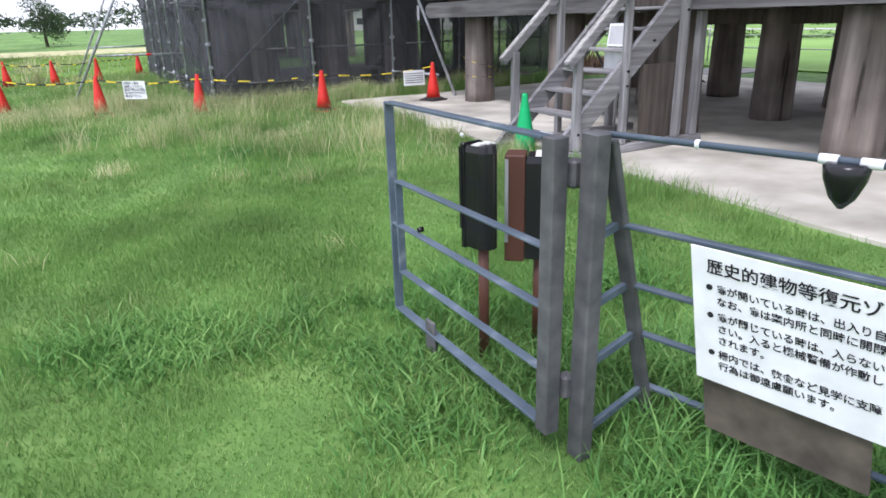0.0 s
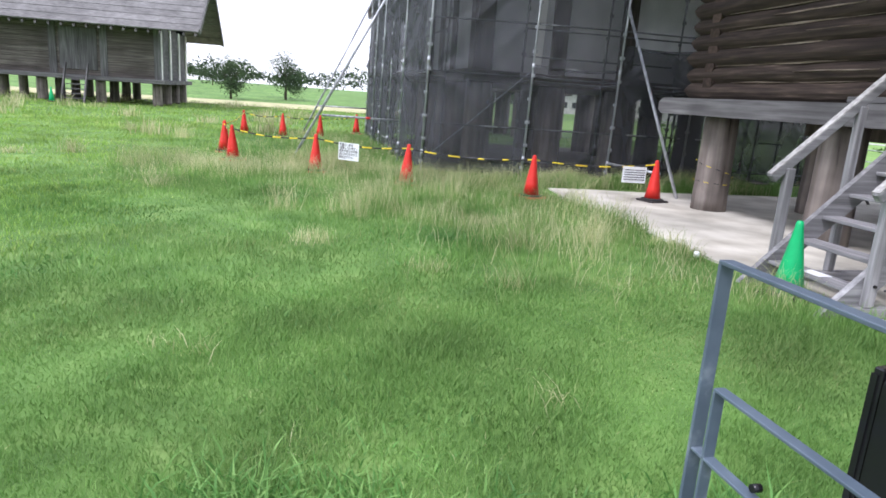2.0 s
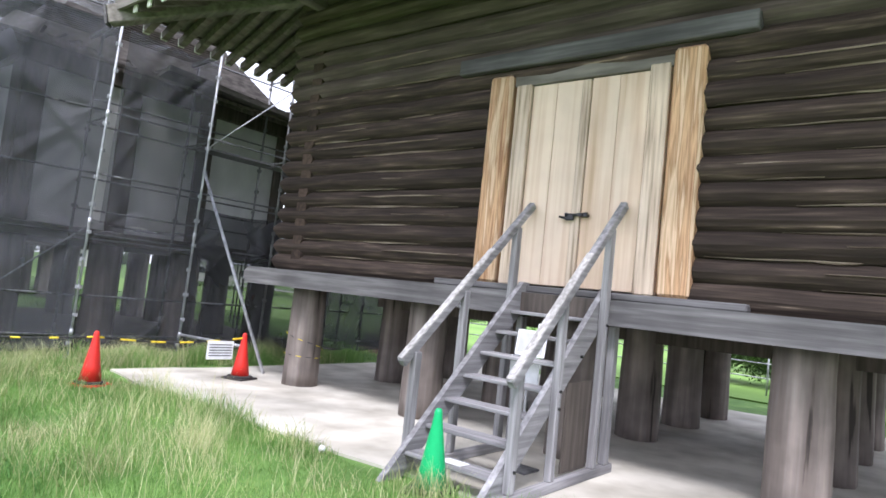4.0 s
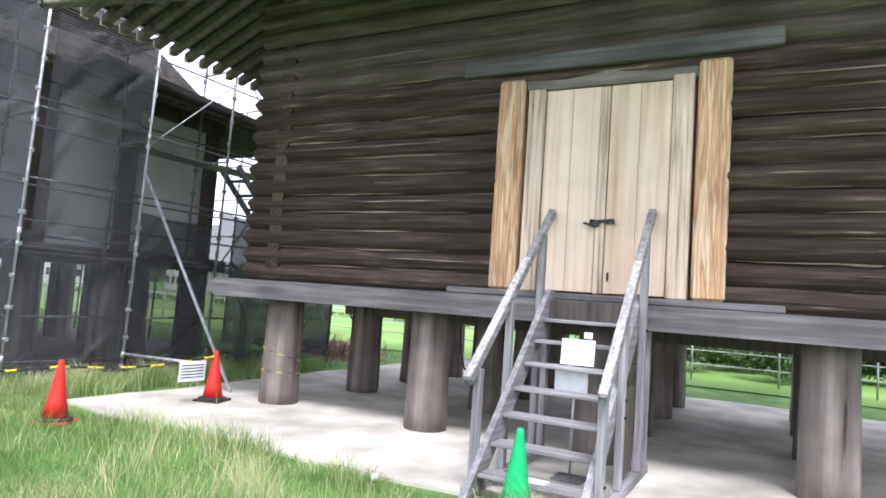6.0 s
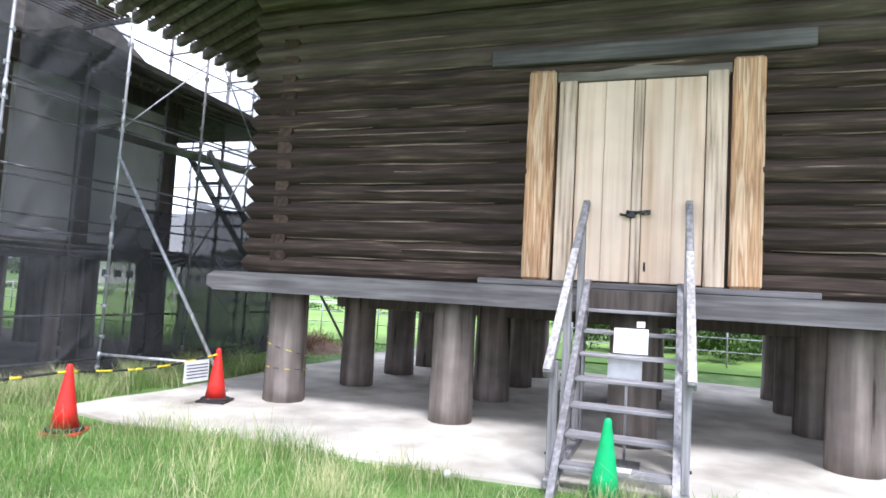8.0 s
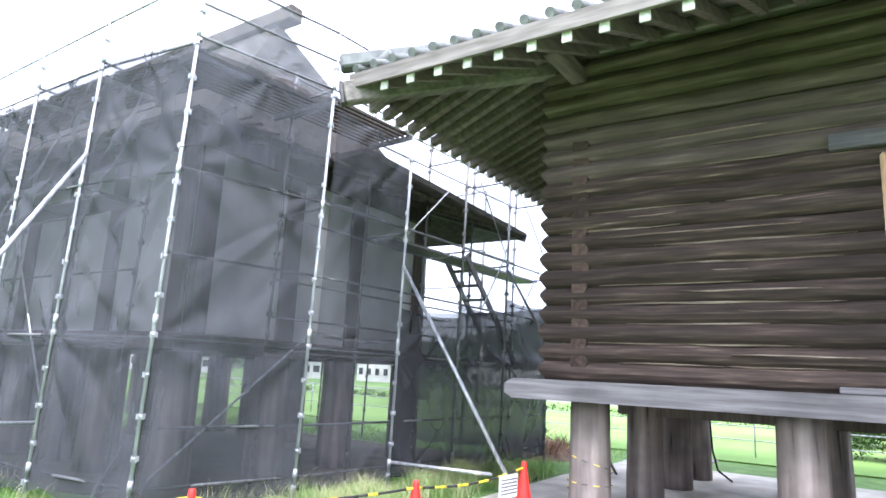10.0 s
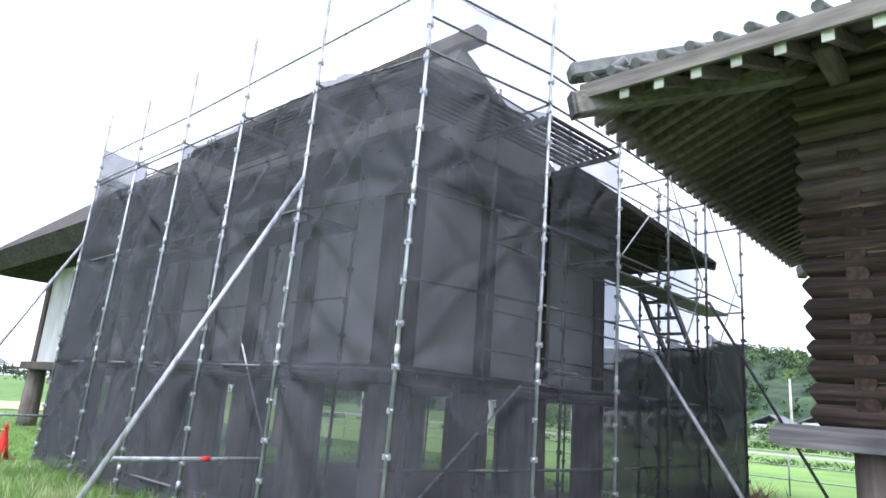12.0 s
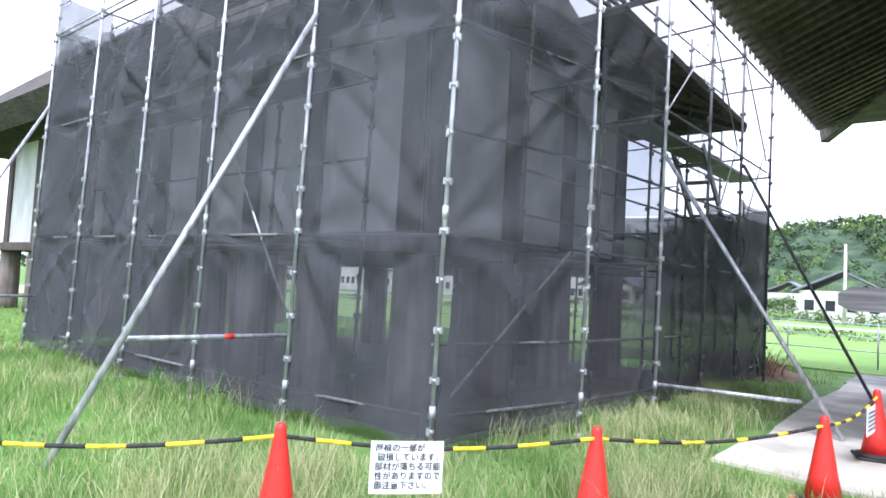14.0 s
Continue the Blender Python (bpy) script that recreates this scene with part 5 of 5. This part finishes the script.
# ---- country beyond ----
def leaves(n, centre, radii, size, seed, clumps=14):
    """Loose leaves gathered in clumps within an ellipsoid, with gaps."""
    rng = np.random.RandomState(seed)
    c = rng.normal(size=(clumps, 3))
    c /= np.linalg.norm(c, axis=1)[:, None]
    c *= rng.uniform(0.35, 0.85, (clumps, 1))
    pick = rng.randint(0, clumps, n)
    off = rng.normal(size=(n, 3)) * 0.2
    p = (c[pick] + off) * np.array(radii) + np.array(centre)
    a = rng.normal(size=(n, 3))
    b = rng.normal(size=(n, 3))
    a *= (size / np.linalg.norm(a, axis=1))[:, None]
    b *= (size * 0.6 / np.linalg.norm(b, axis=1))[:, None]
    return np.stack([p - a, p + a, p + b], axis=1)


def shrub(name, x, y, w, h, seed, label, material, n=2500, size=0.07, z0=0.0, stem=True):
    t = thing(name, (x, y, z0), label, "tree" if name == "tree" else "bush")
    if stem:
        bm = bmesh.new()
        rnd = random.Random(seed)
        tube(bm, (x, y, z0 - 0.05), (x, y, z0 + h * 0.55), 0.035 * h, 0.015 * h, 7)
        for k in range(5):
            a = rnd.uniform(0, 6.28)
            tube(bm, (x, y, z0 + h * (0.2 + 0.07 * k)), (x + 0.3 * w * math.cos(a), y + 0.3 * w * math.sin(a), z0 + h * rnd.uniform(0.55, 0.85)), 0.014 * h, 0.005 * h, 5)
        part("trunk", bm, M["bark"], t)
    me = tris("crown", leaves(n, (x, y, z0 + h * 0.55), (w / 2, w / 2, h * 0.5), size, seed), material)
    link(new("crown", me), t)


rnd = random.Random(5)
for k in range(9):
    shrub("bush", 19.5 + rnd.uniform(-1, 3), 4.2 + k * 0.9 - 3.6 + rnd.uniform(-0.3, 0.3), rnd.uniform(1.8, 2.8), rnd.uniform(1.2, 1.9), 100 + k, "dense green shrub behind the field fence", M["leaf"], 5200, 0.08, 0.0, False)
for k in range(6):
    shrub("bush", 25 + rnd.uniform(-1, 3), -4 + k * 2.2, 3.6, rnd.uniform(2.0, 2.6), 200 + k, "tall dark green shrub behind the field", M["leaf_dark"], 4000, 0.13, 0.0, False)
for x, y, w, h in ((-5.9, 62, 3.4, 3.3), (-1.3, 66, 4.0, 4.3), (-11, 92, 6, 2.4), (-30, 60, 9, 5.5)):
    shrub("tree", x, y, w, h, int(300 + x), "small leafy tree at the edge of the meadow", M["leaf_dark"], 4200, 0.12, ground_height(x, y))
far = []
rng = np.random.RandomState(9)
for k in range(46):
    x = -80 + 4.6 * k
    far.append(leaves(350, (x, 128 + 10 * math.sin(k * 1.7), 2.4), (5, 3, 2.2 + 0.8 * math.sin(k * 2.3)), 0.5, 400 + k, 8) + np.array((0, 0, ground_height(x, 128))))
tagged(new("far_tree_line", tris("far_tree_line", np.concatenate(far), M["leaf_dark"])), "dark distant line of trees", "trees", "", "stuff")

# field to the east: bright crop, kerb, pipe fence, road
solo("field", slab(bmesh.new(), [(15.5, -40, 0.04), (70, -40, 0.04), (70, 60, 0.04), (15.5, 60, 0.04)], 0.05), M["field"], "bright green field", "field", "structure")
solo("far_meadow", slab(bmesh.new(), [(-40, 46, 0.05), (14, 46, 0.05), (14, 57, 0.05), (-40, 57, 0.05)], 0.04), plain("pale_dry_meadow", (0.42, 0.4, 0.22), 0.95, 0, 0.3), "pale dry strip of meadow", "meadow", "structure")
pf = thing("pipe_fence", (17, 5, 0), "thin steel pipe fence along the field", "fence")
for k in range(24):
    y = -10 + 2.0 * k
    part("post", TB((17.0, y, 0), (17.0, y, 1.15), 0.022, seg=6), M["steel"], pf)
for z in (0.45, 0.8, 1.12):
    part("rail", TB((17.0, -10, z), (17.0, 36, z), 0.016, seg=6), M["steel"], pf)
road = solo("road", slab(bmesh.new(), [(46, -80, 0.07), (49, -80, 0.07), (49, 90, 0.07), (46, 90, 0.07)], 0.06), M["asphalt"], "pale farm road across the field", "road", "structure")


def far_house(x, y, w, d, h, seed, turn):
    rnd = random.Random(seed)
    t = thing("house", (x, y, 0), "distant house with pale walls and a grey tiled roof", "house", "village houses")
    m = Matrix.Translation((x, y, 0)) @ pose(0, 0, 0, 0, 0, turn)
    part("wall", box(bmesh.new(), -w / 2, w / 2, -d / 2, d / 2, 0, h, 0, m), M["house_wall"], t)
    bm = bmesh.new()
    o = 0.7
    slab(bm, [m @ Vector(v) for v in ((-w / 2 - o, -d / 2 - o, h - 0.1), (w / 2 + o, -d / 2 - o, h - 0.1), (w / 2 - 1, 0, h + d * 0.3), (-w / 2 + 1, 0, h + d * 0.3))], 0.15)
    slab(bm, [m @ Vector(v) for v in ((w / 2 + o, d / 2 + o, h - 0.1), (-w / 2 - o, d / 2 + o, h - 0.1), (-w / 2 + 1, 0, h + d * 0.3), (w / 2 - 1, 0, h + d * 0.3))], 0.15)
    part("roof", bm, M["house_roof"], t)
    for k in range(4):
        for s in (0,):
            u = -w / 2 + (k + 0.5) * w / 4
            win = part("window", box(bmesh.new(), u - 0.7, u + 0.7, -d / 2 - 0.05, -d / 2 - 0.01, 0.9, 2.1, 0, m), M["house_wall"], t)
            part("pane", box(bmesh.new(), u - 0.6, u + 0.6, -d / 2 - 0.08, -d / 2 - 0.055, 1.0, 2.0, 0, m), M["glass"], win)
            win = part("window", box(bmesh.new(), -w / 2 - 0.05, -w / 2 - 0.01, -d / 2 + (k + 0.5) * d / 4 - 0.5, -d / 2 + (k + 0.5) * d / 4 + 0.5, 0.9, 2.1, 0, m), M["house_wall"], t)
            part("pane", box(bmesh.new(), -w / 2 - 0.08, -w / 2 - 0.055, -d / 2 + (k + 0.5) * d / 4 - 0.4, -d / 2 + (k + 0.5) * d / 4 + 0.4, 1.0, 2.0, 0, m), M["glass"], win)


rnd = random.Random(21)
for k, (x, y) in enumerate(((122, 34), (132, 24), (128, 44), (136, 14), (130, 58), (76, 44), (84, 54), (96, 62), (80, 72), (70, 84), (92, 8), (88, -4), (95, -16), (60, 100), (44, 112), (20, 116))):
    far_house(x, y, rnd.uniform(7, 10), rnd.uniform(5.5, 7.5), rnd.uniform(2.6, 3.6), k, rnd.uniform(-15, 15))
far_house(74, 20, 11, 7, 2.9, 61, 4)
shr = [leaves(260, (rnd.uniform(100, 119), -20 + 1.3 * k, 1.1), (2.2, 2.0, 1.5), 0.32, 3000 + k, 7) for k in range(80)]
shr += [leaves(120, (33 + rnd.uniform(-1, 1), -20 + 1.4 * k, 0.2), (0.8, 1.3, 0.3), 0.12, 3400 + k, 6) for k in range(56)]
shr += [leaves(160, (60 + rnd.uniform(-1, 1), -20 + 1.5 * k, 0.5), (1.0, 1.2, 0.6), 0.2, 3200 + k, 6) for k in range(50)]
tagged(new("village_shrubs", tris("village_shrubs", np.concatenate(shr), M["leaf"])), "green garden shrubs round the village houses", "shrubs", "", "stuff")
poles = thing("utility_pole", (66, 26, 0), "grey utility pole beside the road", "utility pole")
part("pole", TB((66, 26, 0), (66, 26, 6.5), 0.14, 0.1), M["concrete"], poles)
part("cross_arm", B(65.95, 66.05, 25.2, 26.8, 5.9, 6.0), M["steel_shaded"], poles)
for x, y in ((60, 34), (58, 18), (64, 46)):
    copy_thing(poles, pose(x, y, 0, 0, 0, 10))

# wooded hill
verts, faces = [], []
nu, nv = 170, 60
for j in range(nv + 1):
    for i in range(nu + 1):
        y = -160 + 440 * i / nu
        x = 150 + 190 * j / nv
        f = j / nv
        prof = math.sin(min(1.0, f * 1.5) * math.pi / 2) ** 1.4
        crest = 31 + 9 * noise.noise((y * 0.012, 0.3, 1.0)) + 4 * noise.noise((y * 0.05, 0.7, 2.0))
        fall = 1.0 / (1.0 + math.exp((y - 150) / 22)) * 1.0
        lump = 2.6 * abs(noise.noise((x * 0.16, y * 0.16, 5.0))) + 1.5 * noise.noise((x * 0.5, y * 0.5, 9.0))
        verts.append((x, y, crest * prof * (0.25 + 0.75 * fall) + lump * min(1, f * 6)))
for j in range(nv):
    for i in range(nu):
        q = j * (nu + 1) + i
        faces.append((q, q + nu + 1, q + nu + 2, q + 1))
hill = new("wooded_hill", raw("wooded_hill", verts, faces, M["forest"]))
tagged(hill, "wooded hill of mixed green trees", "hill", "", "structure")
crowns, light = [], []
rng = np.random.RandomState(3)
for k in range(950):
    j, i = rng.randint(6, nv - 8), rng.randint(20, nu - 10)
    v = verts[j * (nu + 1) + i]
    (crowns if k % 4 else light).append(leaves(90, (v[0], v[1], v[2] + 1.2), (3.6, 3.6, 3.2), 0.8, 1000 + k, 6))
tagged(new("hill_trees", tris("hill_trees", np.concatenate(crowns), M["leaf_dark"])), "crowns of trees on the hillside", "trees", "", "stuff")
grove = light + [leaves(160, (138 + 6 * math.sin(k), -60 + 5 * k, 3.2), (5, 4, 4.2), 0.55, 2000 + k, 7) for k in range(34)]
tagged(new("light_grove", tris("light_grove", np.concatenate(grove), M["bamboo"])), "light green grove at the foot of the hill", "trees", "", "stuff")


# ---- grass ----
def in_pad(x, y):
    d = np.sin(x * 2.1 + y * 1.3) * 0.1 + np.sin(y * 3.7) * 0.06
    return (x > 4.2 + d) & (y < 12.1 + d)


def blades(n, x0, x1, y0, y1, h0, h1, width, bend, seed, keep=None, clump=0.0):
    """Upright tapered blades with a bend, two triangles and a tip each."""
    rng = np.random.RandomState(seed)
    x, y = rng.uniform(x0, x1, n), rng.uniform(y0, y1, n)
    if clump:
        cx, cy = rng.uniform(x0, x1, max(1, int(n / 60))), rng.uniform(y0, y1, max(1, int(n / 60)))
        k = rng.randint(0, len(cx), n)
        x = cx[k] + rng.normal(size=n) * clump
        y = cy[k] + rng.normal(size=n) * clump
    ok = ~in_pad(x, y)
    m = 0.22 * min(x1 - x0, y1 - y0)
    edge = np.minimum(np.minimum(x - x0, x1 - x), np.minimum(y - y0, y1 - y)) / m
    if not clump and x1 - x0 > 0.1:
        ok &= rng.uniform(size=n) < edge + 0.12
    if keep is not None:
        ok &= keep(x, y, rng)
    x, y = x[ok], y[ok]
    n = len(x)
    h = rng.uniform(h0, h1, n) * (0.75 + 0.35 * np.sin(x * 1.7 + 1) * np.sin(y * 1.3 + 2) + 0.2 * np.sin(x * 5.1 - y * 4.3))
    h = np.maximum(h, h0 * 0.5)
    a = rng.uniform(0, 2 * np.pi, n)
    b = rng.uniform(0, 2 * np.pi, n)
    w = width * rng.uniform(0.6, 1.3, n)
    lean = bend * h * rng.uniform(0.2, 1.0, n)
    dx, dy = np.cos(a) * w / 2, np.sin(a) * w / 2
    lx, ly = np.cos(b) * lean, np.sin(b) * lean
    zero = np.zeros(n)
    p0 = np.stack([x - dx, y - dy, zero], 1)
    p1 = np.stack([x + dx, y + dy, zero], 1)
    q0 = np.stack([x - dx * 0.8 + lx * 0.35, y - dy * 0.8 + ly * 0.35, h * 0.6], 1)
    q1 = np.stack([x + dx * 0.8 + lx * 0.35, y + dy * 0.8 + ly * 0.35, h * 0.6], 1)
    t = np.stack([x + lx, y + ly, h], 1)
    verts = np.stack([p0, p1, q0, q1, t], 1)
    return verts


def grass(name, sets, material, label):
    v = np.concatenate(sets)
    n = len(v)
    me = bpy.data.meshes.new(name)
    me.vertices.add(n * 5)
    me.vertices.foreach_set("co", np.ascontiguousarray(v, dtype=np.float32).ravel())
    idx = np.array([0, 1, 3, 0, 3, 2, 2, 3, 4], dtype=np.int32)
    loops = (np.arange(n, dtype=np.int32)[:, None] * 5 + idx[None, :]).ravel()
    me.loops.add(n * 9)
    me.loops.foreach_set("vertex_index", loops)
    me.polygons.add(n * 3)
    me.polygons.foreach_set("loop_start", np.arange(0, n * 9, 3, dtype=np.int32))
    me.update(calc_edges=True)
    me.materials.append(material)
    return tagged(new(name, me), label, "grass", "", "stuff")


def open_lawn(x, y, rng):
    inside = (x > 2.4) & (x < 10.9) & (y > 14.1) & (y < 23.2)
    return ~inside


def long_zone(x, y, rng):
    """Rough grass: along the apron's edge, before the nets, and in scattered patches."""
    edge = np.exp(-((x - 4.05) / 0.5) ** 2) * (y < 12)
    front = np.exp(-((y - 12.6 - 0.25 * (2 - x)) / 1.5) ** 2) * (x > -4)
    mid = 0.75 * np.exp(-(((x - 2.6) / 1.2) ** 2 + ((y - 9.2) / 2.0) ** 2))
    side = 0.9 * np.exp(-((x - 1.0) / 1.5) ** 2) * (y > 13.5) * (y < 24)
    patch = np.clip(np.sin(x * 0.9 + 0.4) * np.sin(y * 0.7 + 1.0) + 0.5 * np.sin(x * 2.3 + y * 1.9) - 0.75, 0, 1) * (y > 7)
    p = np.clip(0.75 * edge + 0.95 * front + mid + side + 0.6 * patch, 0, 1)
    return (rng.uniform(size=len(x)) < p) & open_lawn(x, y, rng)


def patchy(scale, level):
    """Keeps blades in irregular patches only."""
    def keep(x, y, rng):
        v = np.sin(x * scale + 1.3 * np.sin(y * scale * 0.7)) + np.sin(y * scale * 1.23 + 1.7 * np.sin(x * scale * 0.53 + 1.0)) + 0.7 * np.sin((x - y) * scale * 2.1 + 0.6)
        return (v + rng.normal(size=len(x)) * 0.45 > level) & open_lawn(x, y, rng)
    return keep


grass("lawn_grass", [
    blades(330000, -3.2, 4.6, -0.8, 6.4, 0.025, 0.07, 0.0042, 1.2, 1, open_lawn),
    blades(110000, -3.2, 4.6, -0.8, 6.4, 0.04, 0.09, 0.004, 1.0, 7, patchy(1.9, 0.5)),
    blades(150000, -5.5, 5.4, 3.6, 13.0, 0.03, 0.075, 0.006, 1.0, 2, open_lawn),
    blades(60000, -5.5, 5.0, 4.0, 13.0, 0.06, 0.14, 0.007, 1.0, 8, patchy(1.5, 0.6)),
    blades(50000, -4, 5.4, 9.5, 26, 0.03, 0.08, 0.013, 0.8, 3, open_lawn),
    blades(30000, 6, 16, 12.3, 30, 0.06, 0.16, 0.014, 0.8, 6, open_lawn),
], M["blade"], "short green lawn grass")
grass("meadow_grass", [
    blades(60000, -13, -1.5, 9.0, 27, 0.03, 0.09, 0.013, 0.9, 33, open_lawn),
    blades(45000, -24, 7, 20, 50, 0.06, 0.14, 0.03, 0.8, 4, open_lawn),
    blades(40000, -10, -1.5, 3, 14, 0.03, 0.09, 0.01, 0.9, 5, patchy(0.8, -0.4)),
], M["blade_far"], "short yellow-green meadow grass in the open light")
grass("clover_patches", [
    blades(15000, -3.0, 4.2, 0.4, 6.6, 0.02, 0.05, 0.011, 2.2, 41, patchy(2.6, 0.9)),
    blades(14000, -4.5, 4.0, 5.0, 11.0, 0.03, 0.07, 0.014, 2.0, 42, patchy(2.0, 1.0)),
    blades(3400, 0.25, 2.1, 0.3, 3.2, 0.05, 0.15, 0.009, 1.6, 43, patchy(3.4, 0.0)),
    blades(3600, 0.5, 1.7, 1.7, 3.1, 0.07, 0.16, 0.01, 1.6, 44, None, 0.1),
    blades(3600, 1.1, 2.4, -0.6, 1.6, 0.08, 0.22, 0.01, 1.5, 45, None, 0.12),
], M["weed"], "low broad-leaved weeds and clover in the lawn")
grass("rough_grass", [
    blades(60000, -3.5, 4.5, 4.0, 14.2, 0.08, 0.27, 0.0055, 0.7, 11, long_zone),
    blades(14000, 4.2, 9.8, 12.3, 13.6, 0.12, 0.36, 0.008, 0.6, 12),
    blades(26000, -2.5, 2.4, 13.8, 23.5, 0.1, 0.28, 0.008, 0.7, 13, long_zone),
    blades(5000, 3.7, 4.3, 0.5, 12, 0.08, 0.26, 0.006, 0.7, 14, None, 0.1),
    blades(8000, -14, 2, 16, 45, 0.2, 0.5, 0.02, 0.7, 15, long_zone, 0.4),
], M["blade"], "long rough green grass")
grass("seeding_grass", [
    blades(27000, -3.5, 4.4, 5.5, 14.2, 0.2, 0.46, 0.0048, 0.9, 21, long_zone, 0.16),
    blades(9000, -2.5, 2.3, 13.8, 23, 0.15, 0.4, 0.006, 0.9, 24, long_zone, 0.2),
    blades(3500, 4.2, 9.0, 12.3, 13.5, 0.25, 0.5, 0.006, 0.8, 22, None, 0.15),
    blades(2400, -20, 2, 18, 44, 0.3, 0.6, 0.03, 0.8, 23, None, 0.25),
], M["dry"], "pale yellow seeding grass stems")


def tuft(name, x, y, n, spread, h, width, bend, seed, material, label):
    rng = np.random.RandomState(seed)
    v = blades(n, x - 0.01, x + 0.01, y - 0.01, y + 0.01, h * 0.5, h, width, bend, seed)
    shift = rng.normal(size=(len(v), 1, 2)) * spread
    v[:, :, :2] += shift
    me_ob = grass(name, [v], material, label)
    return tagged(me_ob, label, "grass tuft", "grass tufts in the lawn", "stuff")


for k, (x, y, s) in enumerate(((-0.1, 3.12, 0.7), (-0.36, 3.3, 0.65), (0.1, 3.25, 0.5), (0.25, 2.9, 0.35), (-0.15, 2.95, 0.4), (1.5, 1.9, 0.6), (1.9, 1.7, 0.6), (1.3, 1.1, 0.6), (1.0, 1.0, 0.35), (1.8, 0.6, 0.8), (1.75, 1.15, 0.8), (1.45, 0.7, 0.7), (2.3, 2.4, 0.5), (2.2, 1.6, 0.5), (1.5, 7.9, 0.6))):
    tuft("weed_tuft", x, y, int(760 * s), 0.13 * s + 0.07, 0.15, 0.0105, 1.7, 50 + k, M["weed"], "tuft of broad dark green grass blades")
for k, (x, y) in enumerate(((-0.01, 7.61), (0.59, 9.02), (-0.3, 9.45), (0.05, 7.75), (0.45, 9.3), (2.24, 7.52), (2.19, 9.05), (0.9, 10.66), (3.21, 7.86), (1.04, 6.6), (1.62, 6.09), (2.15, 8.69), (3.15, 7.76), (-2.05, 10.95), (-4.3, 14.79), (-5.19, 14.35), (-4.75, 21.1), (-3.02, 19.2))):
    tuft("pale_tuft", x, y, 85, 0.12, 0.44 if y > 7 else 0.24, 0.0045 if y < 12 else 0.01, 1.0, 80 + k, M["dry"], "tuft of pale seeding grass")
for k, (x, y) in enumerate(((-0.89, 4.96), (-0.69, 4.78), (1.2, 4.05))):
    tuft("dry_sprig", x, y, 26, 0.07, 0.17, 0.005, 1.6, 120 + k, M["dry"], "small dry sprig in the mown lawn")

heap = bmesh.new()
bmesh.ops.create_grid(heap, x_segments=22, y_segments=22, size=1.3)
for v in heap.verts:
    r = math.hypot(v.co.x, v.co.y) / 1.3
    v.co.z = max(0.0, 1 - r) * 0.42 + 0.08 * noise.noise(v.co * 4) * (r < 0.95) - 0.02
    v.co += Vector((12.7, 14.0, 0))
solo("soil_mound", heap, M["soil"], "low mound of red-brown soil beside the path", "mound", smooth=True)
tw = blades(900, 11.7, 13.7, 13.1, 14.9, 0.35, 0.95, 0.02, 1.2, 91)
ob = grass("brush_pile", [tw], M["twig"], "pile of dry red-brown twigs on the soil mound")
tagged(ob, "pile of dry red-brown twigs on the soil mound", "brush pile", "", "stuff")
straw = [blades(1500, -2.0, 3.4, 0.6, 7.0, 0.02, 0.05, 0.004, 2.6, 31, open_lawn)]
grass("dry_straw", straw, M["dry"], "short dry straw lying in the lawn")

# ---- small litter ----
for nm, x, y, r in (("white_ball", 3.97, 4.61, 0.05), ("white_stone", 4.08, 7.15, 0.035)):
    bm = bmesh.new()
    bmesh.ops.create_icosphere(bm, subdivisions=3, radius=r, matrix=Matrix.Translation((x, y, r + 0.02)))
    for v in bm.verts:
        v.co += Vector((0, 0, 1)) * 0.2 * r * noise.noise(v.co * 20)
    solo(nm, bm, M["paper"], "small white lump lying at the edge of the grass", "stone", smooth=True)
